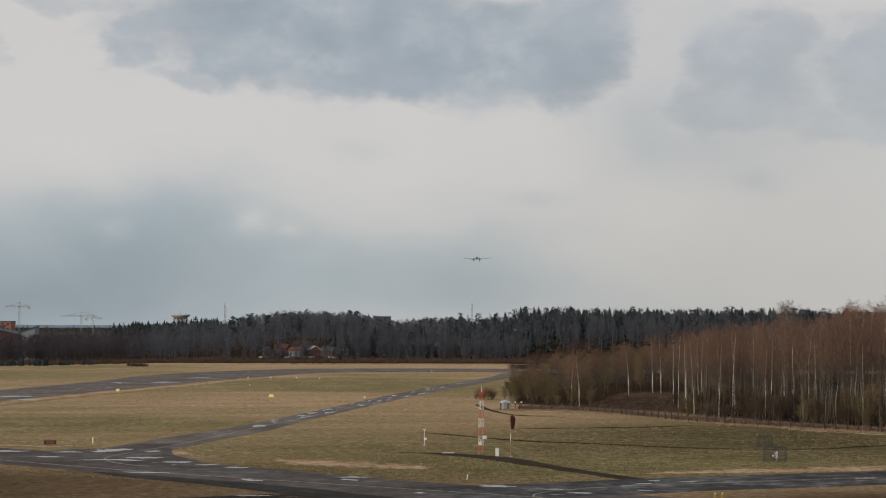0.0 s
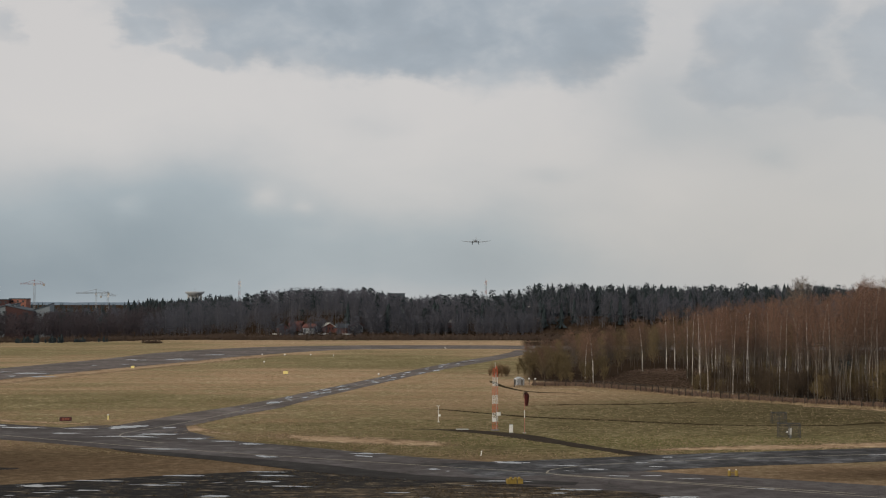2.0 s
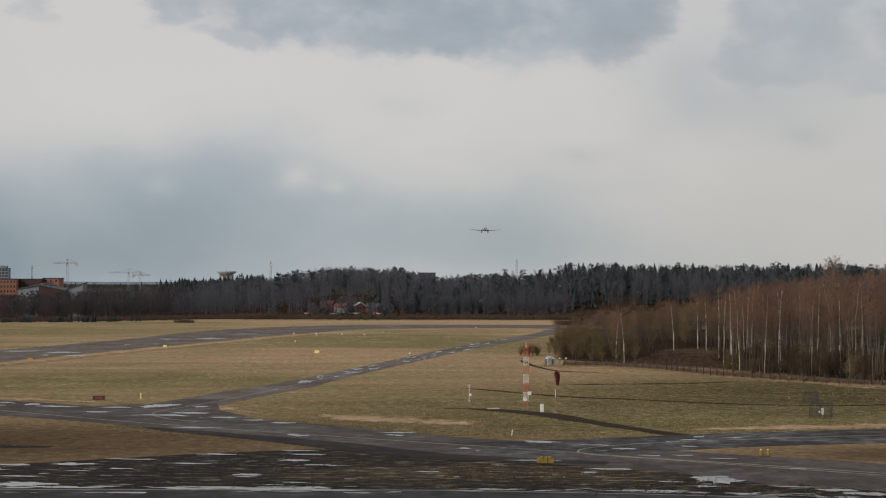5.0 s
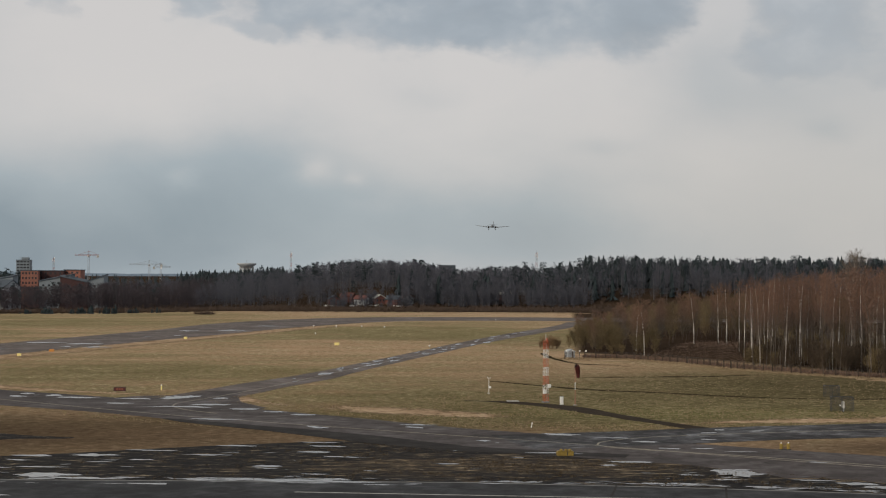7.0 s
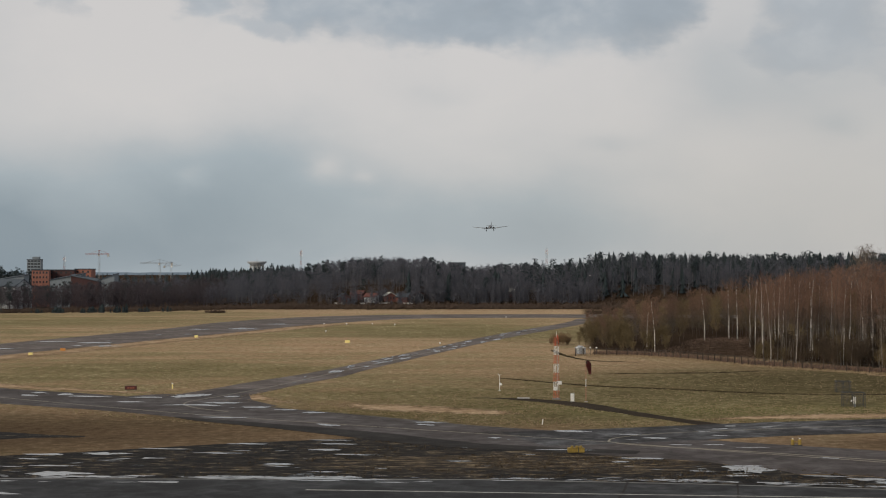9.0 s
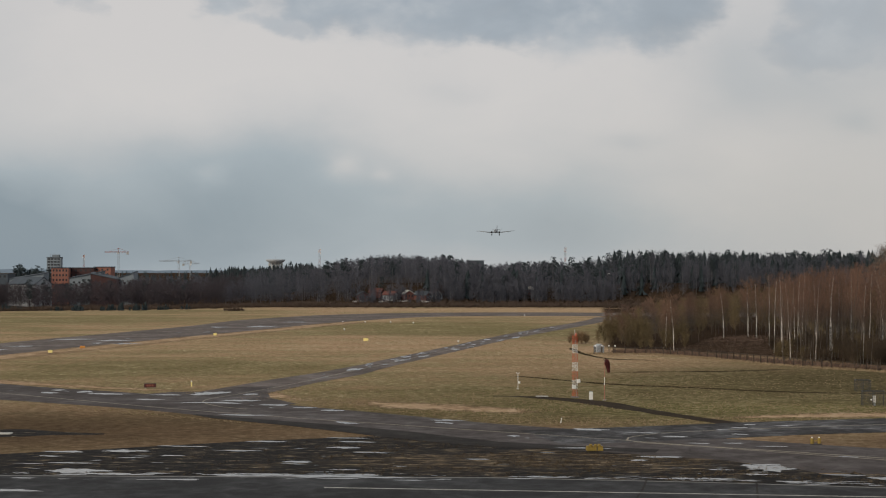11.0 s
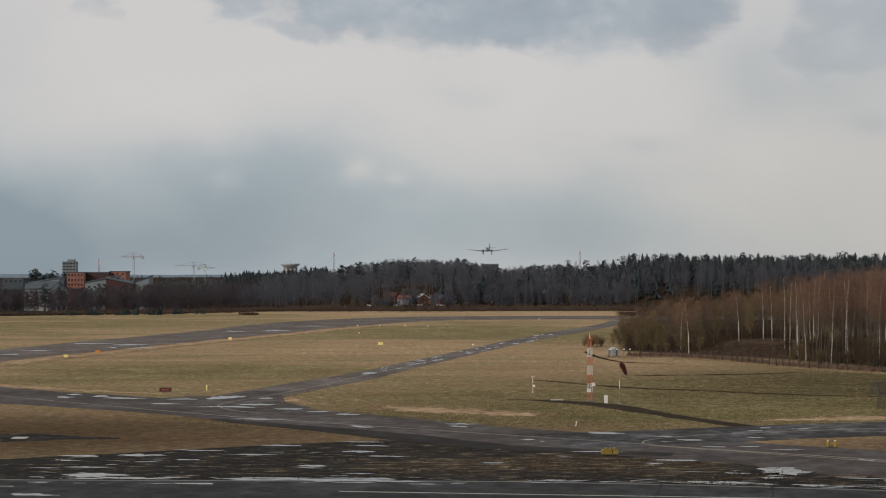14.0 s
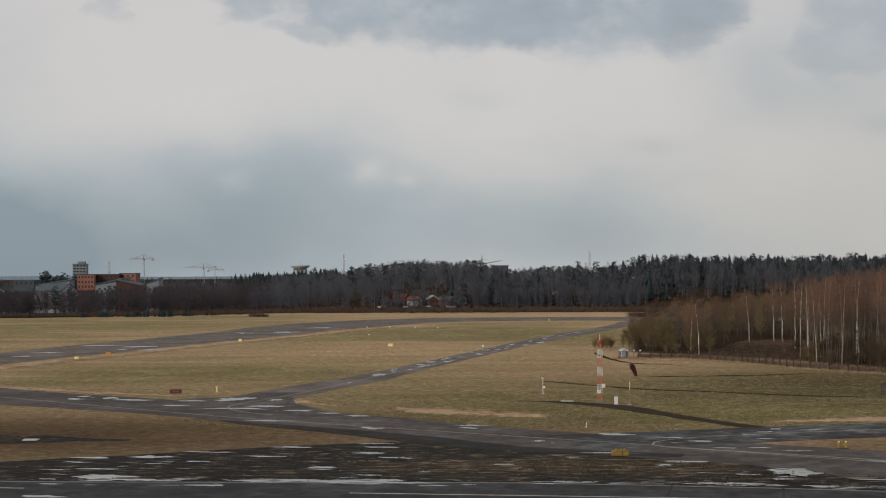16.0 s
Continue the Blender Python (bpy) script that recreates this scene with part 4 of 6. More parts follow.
def build_birch_wood():
    rng = random.Random(21)
    label = "bare birch with white trunk and reddish-brown twigs behind the fence"
    birches = [tree("birch_tree", birch_meshes(s, 20.0, 1.9, 0.34, 38, 18, 0.125), TWIG, label, "birch tree", "birches of the wood") for s in range(5)]
    pale = [tree("birch_tree", birch_meshes(s + 10, 20.0, 1.5, 0.42, 34, 20, 0.155, WHITE_BARK, 0.06), TWIG, "bare birch with a bright white trunk at the wood's edge", "birch tree", "birches of the wood") for s in range(4)]
    slim = tree("birch_tree", birch_meshes(17, 12.0, 1.7, 0.36, 36, 24, 0.15, WHITE_BARK, 0.05), BROWN_TWIG, "young birch with a bright white lower trunk", "birch tree", "birches of the wood")
    old = tree("birch_tree", birch_meshes(24, 27.5, 3.2, 0.50, 80, 44, 0.24, WHITE_BARK, 0.06), GREY_TWIG, "tall old birch with a wide pale crown over the wood", "birch tree", "birches of the wood")
    young = [tree("young_birch", birch_meshes(s + 30, 12.0, 1.7, 0.16, 40, 24, 0.07), (TWIG, BROWN_TWIG, OLIVE_TWIG, BROWN_TWIG)[s],
                  "young bare birch with dense reddish-brown twigs", "birch tree", "young trees at the wood's edge") for s in range(4)]
    shrubs = [tree("shrub", birch_meshes(s + 60, 4.6, 1.5, 0.03, 40, 24, 0.05), OLIVE_TWIG,
                   "leafless olive-brown shrub at the edge of the wood", "shrub", "shrubs at the wood's edge") for s in range(3)]
    # the pale trunks that stand out at the wood's edge
    for x, y, s in ((126, 318, 1.0), (131, 312, 0.9), (134, 316, 1.1), (122, 330, 1.3), (128, 326, 1.2), (118, 336, 1.1), (137, 306, 0.9), (112, 336, 0.8)):
        stand(shrubs[1], x, y, rng.random() * 6.28, s * 1.2)
    for x, y, s in ((96.2, 409, 0.95), (92.3, 387, 0.95), (94.3, 387, 1.0), (96.4, 382, 0.95), (98.4, 387, 1.0),
                    (104.0, 404, 1.0), (97.3, 365, 1.0), (100.0, 362.5, 1.02), (101.8, 367, 1.0), (109.6, 377, 1.05), (103.0, 345, 0.95), (114.4, 378, 1.05), (114.2, 359, 1.1), (134.9, 384, 1.15), (126.3, 378, 1.1), (124.0, 338, 1.1)):
        stand(rng.choice(pale), x, y, rng.random() * 6.28, s)
    for x, y, s in ((69.2, 405, 1.15), (95.1, 465, 1.2), (107.4, 486, 1.4), (108.6, 479, 1.45), (71.5, 432, 1.0)):
        stand(slim, x, y, rng.random() * 6.28, s)
    # one tall old birch that stands over the others, and a lone spruce in the wood
    stand(old, 134.0, 430, 1.0, 1.0)
    spruce(143.0, 415, 23.5)
    # the tall stand
    count = 0
    while count < 275:
        y = rng.uniform(300, 500)
        x = rng.uniform(84, 0.5 * y)
        if y < fence_y(x) + 9 or inside(x, y, CLEARING) or (x < 90 + (y - 383) * 0.28 and y > 383):
            continue
        if math.hypot(x, y) > 340 and rng.random() < 0.25:
            continue
        size = blend(((0.22, 0.88), (0.26, 1.0), (0.31, 1.1), (0.36, 1.28), (0.42, 1.36)), x / y) * rng.uniform(0.86, 1.08)
        stand(rng.choice(birches), x, y, rng.random() * 6.28, size)
        count += 1
    # the younger growth towards the open field
    count = 0
    while count < 215:
        y = rng.uniform(418, 580)
        x = rng.uniform(54, 150)
        edge = 57 + (y - 450) * 0.12
        if x < edge or inside(x, y, CLEARING) or y < fence_y(x) + 20 or (y > 500 and x > 130):
            continue
        size = blend(((0.115, 0.48), (0.13, 0.64), (0.16, 0.86), (0.20, 1.06), (0.25, 1.18)), x / y) * rng.uniform(0.8, 1.12)
        stand(rng.choice(young), x, y, rng.random() * 6.28, size)
        count += 1
    # undergrowth
    count = 0
    while count < 130:
        y = rng.uniform(296, 480)
        x = rng.uniform(56, 0.46 * y)
        if y < fence_y(x) + 14 or inside(x, y, CLEARING) or (x < 60 + (y - 440) * 0.1):
            continue
        if y > fence_y(x) + 80 and rng.random() < 0.6:
            continue
        stand(rng.choice(shrubs), x, y, rng.random() * 6.28, rng.uniform(0.45, 1.2))
        count += 1
    brown = [tree("bramble", birch_meshes(s + 80, 3.0, 1.3, 0.03, 40, 22, 0.04), THICKET_TWIG, "low brown leafless thicket under the birches", "shrub", "thickets under the birches") for s in range(2)]
    russet = tree("russet_bush", birch_meshes(95, 2.6, 1.5, 0.02, 46, 26, 0.04), RUSSET_TWIG, "small rounded russet bush at the field's edge", "shrub", "bushes at the field's edge")
    count = 0
    while count < 120:
        x = rng.uniform(87, 165)
        y = fence_y(x) + rng.uniform(13, 60)
        if inside(x, y, CLEARING):
            continue
        stand(rng.choice(brown), x, y, rng.random() * 6.28, rng.uniform(0.6, 1.5))
        count += 1
    for x, y, s in ((46.5, 447, 1.0), (47.6, 449, 1.2), (48.8, 447, 1.3), (50.0, 448, 1.2), (45.4, 449, 0.8), (48.2, 451, 1.2), (46.8, 452, 1.1), (50.8, 451, 0.9)):
        stand(russet, x, y, rng.random() * 6.28, s * 0.62)
    for x, y, s in ((54.5, 453, 0.7), (56, 450, 1.0), (57.5, 448, 1.3), (59, 452, 1.5), (60.5, 446, 1.5), (62.5, 440, 1.4), (64, 434, 1.3), (66, 430, 1.4)):
        stand(shrubs[0], x, y, rng.random() * 6.28, s)
    for proto in birches + pale + [slim, old] + young + shrubs + brown + [russet]:
        remove_proto(proto)
    # slender self-sown stems among the birches
    stems, faces = [], []
    for _ in range(400):
        y = rng.uniform(300, 470)
        x = rng.uniform(86, 0.46 * y)
        if y < fence_y(x) + 10 or inside(x, y, CLEARING) or (x < 90 + (y - 383) * 0.28 and y > 383):
            continue
        tall, r, z, i = rng.uniform(7, 16), rng.uniform(0.035, 0.07), height(x, y) - 0.2, len(stems)
        top = (x + rng.gauss(0, 0.8), y + rng.gauss(0, 0.8), z + tall)
        stems += [(x + r, y, z), (x - r * 0.5, y + r * 0.9, z), (x - r * 0.5, y - r * 0.9, z), top]
        faces += [(i, i + 1, i + 3), (i + 1, i + 2, i + 3), (i + 2, i, i + 3)]
    tagged(sheet("sapling_stems", stems, faces, STEM), "slender grey and white sapling stems between the birches", "saplings", kind="stuff")
    # brushwood left on the cleared ground
    bm_verts, faces = [], []
    for _ in range(9000):
        while True:
            x, y = rng.uniform(66, 122), rng.uniform(344, 497)
            if inside(x, y, CLEARING):
                break
        z = height(x, y) + rng.random() ** 2 * 0.6
        d = Vector((rng.gauss(0, 1), rng.gauss(0, 1), rng.gauss(0, 0.25))).normalized() * rng.uniform(0.4, 1.1)
        s = Vector((-d.y, d.x, 0.3)).normalized() * rng.uniform(0.02, 0.06)
        p, i = Vector((x, y, z)), len(bm_verts)
        bm_verts += [p - s, p + s, p + d]
        faces.append((i, i + 1, i + 2))
    tagged(sheet("brushwood", bm_verts, faces, BRUSH), "brown cut branches strewn on the cleared slope", "brushwood", kind="stuff")


def woods(name, spots, kinds, twig, seed, bark=None):
    """Far woods in one mesh a material: spruces of ragged tiers, or bare crowns of thin sticks over a thin trunk."""
    rng = random.Random(seed)
    mesh = {"needle": ([], []), "twig": ([], []), "trunk": ([], [])}

    def tri(key, a, b, c):
        verts, faces = mesh[key]
        i = len(verts)
        verts.extend((a, b, c))
        faces.append((i, i + 1, i + 2))

    for (x, y, tall), kind in zip(spots, kinds):
        z = height(x, y) - 0.3
        if kind == "spruce":
            tiers = 10
            for k in range(tiers):
                s = k / tiers
                base, r = z + tall * (0.06 + 0.84 * s), tall * rng.uniform(0.11, 0.20) * (1 - s) ** 0.6 + 0.4
                top = min(base + tall * 0.20, z + tall)
                for j in range(7):
                    w = j * 0.9 + rng.random()
                    q, drop = r * (0.6 + 0.7 * rng.random()), rng.random() * tall * 0.04
                    tri("needle", (x, y, top), (x + math.cos(w) * q, y + math.sin(w) * q, base - drop),
                        (x + math.cos(w + 0.75) * q, y + math.sin(w + 0.75) * q, base - drop * rng.random()))
        elif kind == "pine":
            r = tall * 0.009
            for j in range(3):
                w = j * 2.094
                tri("trunk", (x + math.cos(w) * r, y + math.sin(w) * r, z), (x + math.cos(w + 2.094) * r, y + math.sin(w + 2.094) * r, z), (x, y, z + tall * 0.9))
            for _ in range(18):
                s = rng.uniform(0.40, 0.97)
                w, q = rng.random() * 6.283, tall * 0.13 * rng.random() * (1.3 - s)
                c = Vector((x + math.cos(w) * q, y + math.sin(w) * q, z + tall * s))
                for _ in range(9):
                    d = Vector((rng.gauss(0, 1), rng.gauss(0, 1), rng.gauss(0, 0.55))) * tall * 0.04
                    e = Vector((rng.gauss(0, 1), rng.gauss(0, 1), rng.gauss(0, 0.5))).normalized() * tall * 0.024
                    tri("needle", c + d - e, c + d + e, c + d * 0.4 + Vector((0, 0, tall * 0.03)))
        else:
            r = tall * rng.uniform(0.005, 0.010)
            for j in range(3):
                w = j * 2.094
                a, b = (x + math.cos(w) * r, y + math.sin(w) * r, z), (x + math.cos(w + 2.094) * r, y + math.sin(w + 2.094) * r, z)
                tri("trunk", a, b, (x, y, z + tall * 0.85))
            wide = tall * (rng.uniform(0.16, 0.24) if kind == "bare" else 0.12)
            low = 0.25 if kind == "bare" else 0.1
            for _ in range(60 if y > 1500 or tall < 5 else 215):
                s = low + (1 - low) * rng.random()
                q = wide * math.sin(math.pi * min((s - low) / (1 - low) * 0.8 + 0.2, 1)) * math.sqrt(rng.random()) + 0.1
                w = rng.random() * 6.283
                p = Vector((x + math.cos(w) * q, y + math.sin(w) * q, z + tall * s * 0.93))
                d = Vector((math.cos(w) * 0.7 + rng.gauss(0, 0.4), math.sin(w) * 0.7 + rng.gauss(0, 0.4), 0.9 + rng.gauss(0, 0.4))).normalized() * rng.uniform(1.0, 2.2)
                e = d.cross(Vector((rng.gauss(0, 1), rng.gauss(0, 1), rng.gauss(0, 1)))).normalized() * rng.uniform(0.04, 0.095)
                tri("twig", p - e, p + e, p + d)
    for key, material in (("needle", NEEDLE), ("twig", twig), ("trunk", bark or FAR_TRUNK)):
        verts, faces = mesh[key]
        if verts:
            words = {"needle": "dark green spruce boughs of the far wood", "twig": "grey-brown bare crowns of the far wood", "trunk": "pale thin trunks of the far wood"}[key]
            tagged(sheet(name + "_" + {"needle": "spruces", "twig": "crowns", "trunk": "trunks"}[key], verts, faces, material), words, "woods", kind="stuff")


def build_far_woods():
    rng = random.Random(5)
    spots, kinds = [], []

    def plant(x, y, tall, kind):
        spots.append((x, y, tall))
        kinds.append(kind)

    front = ((-420, 800), (-240, 806), (-156, 853), (-66, 950), (6, 948), (114, 956), (260, 960), (560, 960))
    for _ in range(2700):
        x = rng.uniform(-420, 470)
        depth = rng.random() ** 1.3 * 85
        y = blend(front, x) + 6 + depth
        az = x * 960 / y
        if -45 < az < 10 and depth < 13 and rng.random() < 0.45:
            continue
        if -262 < az < -232 and y < 895 and rng.random() < 0.2:
            continue
        if 30 < x < 62 and y > 1003:
            continue
        fir = "spruce" if az > 85 and rng.random() < 0.55 else "pine"
        tall = blend(((-320, 15), (-160, 17.5), (-60, 19), (40, 18), (130, 20), (400, 20)), az) * (rng.uniform(0.90, 1.10) if -75 < az < 80 else rng.uniform(0.78, 1.2))
        firs = blend(((-260, 0.06), (-130, 0.08), (-60, 0.16), (0, 0.14), (70, 0.30), (110, 0.42), (150, 0.50), (300, 0.55)), az)
        deep = depth / 85
        kind = fir if rng.random() < firs * (0.1 + 1.5 * deep) else ("bare" if rng.random() < 0.7 else "slim")
        if depth < 18:
            tall *= 0.8
        if az < -150:
            tall = min(tall, 14.5 if az < -215 else 17.0)
        plant(x, y, tall, kind)
    for _ in range(150):
        plant(rng.uniform(5, 80), rng.uniform(958, 1000), rng.uniform(13, 19), 'bare' if rng.random() < 0.85 else 'spruce')
    for _ in range(130):
        x = rng.uniform(8, 125)
        plant(x, 951 + 8 * rng.random(), rng.uniform(8, 14), 'slim')
    # the ridge behind, nearly all spruce
    for _ in range(950):
        x = rng.uniform(70, 480)
        y = 1050 + 90 * rng.random()
        kinds_here = ("spruce", "spruce", "spruce", "spruce", "spruce", "pine", "bare") if x > 165 + 20 * rng.random() else ("pine", "pine", "bare", "bare", "bare", "spruce")
        plant(x, y, (rng.uniform(15, 23) if x > 165 else rng.uniform(16, 20)) + 2 * noise.noise((x * 0.06, 0, 0)), rng.choice(kinds_here))
    # bare crowns that close the top of the hill
    for _ in range(420):
        x = rng.uniform(-85, 75)
        plant(x, rng.uniform(1020, 1075), rng.uniform(15.5, 19), "bare" if rng.random() < 0.85 else "pine")
    for _ in range(260):
        x = rng.uniform(-152, -80)
        plant(x, 1090 + 120 * rng.random(), rng.uniform(16, 23), "spruce" if rng.random() < 0.75 else "bare")
    # a clump of tall pines behind the halls
    for _ in range(34):
        x = rng.uniform(-262, -240)
        plant(x, 978 + rng.gauss(0, 5), rng.uniform(20, 26) - (2 if x > -250 else 0), "pine")
    for _ in range(26):
        plant(rng.choice((rng.uniform(-285, -250), rng.uniform(-222, -200))), rng.uniform(842, 880), rng.uniform(13, 18), rng.choice(("bare", "slim", "pine")))
    # small dark spruces at the foot of the wood
    for x, y, tall in ((-194, 806, 5), (-186, 808, 7), (-182, 806, 8), (-171, 808, 5), (-166, 812, 8), (-160, 812, 9), (-154, 812, 8), (-150, 815, 9), (-140, 826, 6), (-130, 835, 6),
                       (-238, 802, 9), (-228, 801, 7), (-220, 803, 8), (-214, 804, 6), (-250, 800, 10), (-262, 799, 9)):
        for _ in range(6):
            plant(x + rng.gauss(0, 1.5), y + rng.gauss(0, 1.5), tall * rng.uniform(0.3, 0.6), "spruce")
    for _ in range(20):
        plant(rng.uniform(-268, -222), rng.uniform(838, 890), rng.uniform(12, 16), rng.choice(("bare", "bare", "slim", "pine")))
    for _ in range(40):
        plant(rng.uniform(-44, 14), rng.uniform(940, 962), rng.uniform(4, 9), "slim")
    east = [(s, k) for s, k in zip(spots, kinds) if s[0] > -112 + 14 * noise.noise((s[1] * 0.05, 1, 1))]
    kept = set(east)
    west = [(s, k) for s, k in zip(spots, kinds) if (s, k) not in kept]
    woods("far_wood", [s for s, k in east], [k for s, k in east], HAZED_TWIG, 6)
    woods("alder_wood", [s for s, k in west], [k for s, k in west], WEST_TWIG, 9, WEST_TWIG)
    spots, kinds = [], []
    rim = ((-420, 782), (-232, 792), (-190, 808), (-147, 824), (-120, 850), (-90, 877), (-24, 872), (10, 874), (110, 882), (260, 884))
    for _ in range(2600):   # dead scrub between the field and the trees
        x = rng.uniform(-270, 250)
        depth = rng.random()
        y = blend(rim, x) + (blend(front, x) + 8 - blend(rim, x)) * depth
        plant(x, y, rng.uniform(0.6, 1.6) + 1.6 * depth * rng.random(), "slim")
    for _ in range(70):    # a rounded willow thicket before the cottages
        plant(-62 + rng.gauss(0, 6.0), 885 + rng.gauss(0, 4), rng.uniform(1.5, 3.4), "slim")
    for _ in range(26):    # a low brush heap out in the field
        plant(-99 + rng.gauss(0, 3.0), 809 + rng.gauss(0, 2), rng.uniform(0.5, 1.2), "slim")
    sparse = [(x, blend(front, x) - 1 + 5 * rng.random(), rng.uniform(8, 14)) for x in [rng.uniform(4, 130) for _ in range(46)] + [rng.uniform(-70, 4) for _ in range(12)]]
    woods("edge_birch", sparse, ["slim"] * len(sparse), HAZED_TWIG, 13, PALE_TRUNK)
    woods("edge_scrub", spots, kinds, SCRUB_TWIG, 8)
    # wooded land towards the horizon
    spots, kinds = [], []
    for _ in range(900):
        y = rng.uniform(1060, 1700)
        x = rng.uniform(-0.36, -0.06) * y
        plant(x, y, min(rng.uniform(9, 16), 19.5 - height(x, y)), rng.choice(("bare", "bare", "bare", "bare", "pine")))
    for _ in range(2200):
        y = rng.uniform(1500, 3200)
        x = rng.uniform(-0.55, 0.5) * y
        plant(x, y, rng.uniform(10, 14), "spruce" if rng.random() < 0.4 else "bare")
    woods("horizon_wood", spots, kinds, HAZED_TWIG, 7)


build_birch_wood()
build_far_woods()

# ---- airfield furniture ----


def fence():
    ob = thing("fence", Matrix(), "weathered post-and-wire airfield fence before the birch wood", "fence")
    post = box((0.20, 0.20, 2.1), (0, 0, 1.0), bevel=0.02)
    first = part("post", post, WOOD, ob)
    rng = random.Random(3)
    posts = fine_line(FENCE, 2.6)
    for i, (x, y) in enumerate(posts):
        p = first if i == 0 else new("post", first.data)
        p.parent = ob
        p.location, p.rotation_euler = (x, y, height(x, y)), (rng.gauss(0, 0.02), rng.gauss(0, 0.03), rng.random())
    for z in (0.25, 0.65, 1.05, 1.45, 1.9):
        bm = bmesh.new()
        add_tube(bm, [(x, y, height(x, y) + z) for x, y in posts], [0.018] * len(posts), 3)
        part("wire", bm, DARK_STEEL, ob)
    # square mesh between the posts
    verts, faces = [], []
    for (ax, ay), (bx, by) in zip(posts, posts[1:]):
        k = 9
        for j in range(k):
            x, y = ax + (bx - ax) * j / k, ay + (by - ay) * j / k
            z, i = height(x, y), len(verts)
            verts += [(x - 0.01, y, z + 0.1), (x + 0.01, y, z + 0.1), (x + 0.01, y, z + 1.9), (x - 0.01, y, z + 1.9)]
            faces.append((i, i + 1, i + 2, i + 3))
    tagged(sheet("netting", verts, faces, DARK_STEEL, ob), kind="stuff")


def lattice_mast(x, y):
    """A square lattice mast in red and white bands with a lamp on top."""
    ob = thing("lattice_mast", pose(x, y, 0, 0, 0, 20), "red and white banded lattice mast on the grass", "mast")
    tall, bands = 10.7, 7
    for b in range(bands):
        z0, z1 = tall * b / bands, tall * (b + 1) / bands
        bm = bmesh.new()
        w0, w1 = 0.37 - 0.07 * b / bands, 0.37 - 0.07 * (b + 1) / bands
        corners = ((-1, -1), (1, -1), (1, 1), (-1, 1))
        for k, (cx, cy) in enumerate(corners):
            dx, dy = corners[(k + 1) % 4]
            add_tube(bm, ((cx * w0, cy * w0, z0), (cx * w1, cy * w1, z1)), (0.028, 0.028), 5)
            for j in range(2):
                s, e = j / 2, (j + 1) / 2
                p, q = w0 + (w1 - w0) * s, w0 + (w1 - w0) * e
                a, c = z0 + (z1 - z0) * s, z0 + (z1 - z0) * e
                add_tube(bm, ((cx * p, cy * p, a), (dx * q, dy * q, c)), (0.012, 0.012), 4)
                add_tube(bm, ((dx * p, dy * p, a), (cx * q, cy * q, c)), (0.014, 0.014), 4)
                add_tube(bm, ((cx * q, cy * q, c), (dx * q, dy * q, c)), (0.012, 0.012), 4)
        part("mast_section", bm, WHITE if b in (1, 3, 5) else RED, ob, "white painted lattice section" if b in (1, 3, 5) else "red painted lattice section")
    part("foundation", box((1.1, 1.1, 0.25), (0, 0, 0.1), bevel=0.04), EDGING, ob, "weathered concrete footing")
    part("top_pole", tube(((0, 0, tall), (0, 0, tall + 1.05)), 0.035, 6), WHITE, ob)
    part("obstruction_lamp", tube(((0.2, 0, tall), (0.2, 0, tall + 0.2), (0.2, 0, tall + 0.45)), (0.12, 0.14, 0.05), 8), RED, ob, "small red lamp glass")
    for z, s in ((2.9, 1), (1.9, -1)):
        part("equipment_box", box((0.55, 0.4, 0.6), (s * 0.45, -0.5, z), bevel=0.03), WHITE, ob, "small white equipment box")
    part("ladder_rail", tube(((0, -0.6, 0.2), (0, -0.32, tall * 0.95)), 0.03, 4), STEEL, ob)


def windsock(x, y):
    ob = thing("windsock", pose(x, y, 0), "dark red windsock on a red and white pole", "windsock")
    tall = 6.5
    for b in range(5):
        part("pole_section", tube(((0, 0, tall * b / 5), (0, 0, tall * (b + 1) / 5)), 0.065 - 0.006 * b, 8), WHITE if b == 2 else POLE_RED, ob)
    part("base_plate", box((0.6, 0.6, 0.08), (0, 0, 0.04), bevel=0.015), STEEL, ob)
    part("pivot_arm", tube(((0, 0, tall - 0.02), (0, 0, tall + 0.2), (0.25, 0, tall + 0.25)), 0.035, 6), DARK_STEEL, ob)
    # the cloth cone hangs from its hoop; its own space starts at the hoop
    bm = bmesh.new()
    line = [(0, 0, 0), (0.16, 0, -0.06), (0.32, 0, -0.34), (0.38, 0, -0.85), (0.41, 0, -1.4), (0.43, 0, -2.0)]
    add_tube(bm, line, (0.40, 0.47, 0.48, 0.40, 0.32, 0.24), 14, False)
    bmesh.ops.solidify(bm, geom=bm.faces[:], thickness=0.015)
    cloth = smooth(part("sock", bm, SOCK_CLOTH, ob, "limp dark red cloth cone"))
    cloth.location = (0.1, 0, tall + 0.12)
    hoop = bmesh.new()
    ring = [(0.44 * math.cos(w * 0.5236), 0.44 * math.sin(w * 0.5236), 0) for w in range(13)]
    add_tube(hoop, ring, [0.025] * 13, 5)
    bmesh.ops.rotate(hoop, verts=hoop.verts[:], cent=(0, 0, 0), matrix=Matrix.Rotation(1.0, 3, "Y"))
    part("hoop", hoop, DARK_STEEL, cloth)
    return cloth


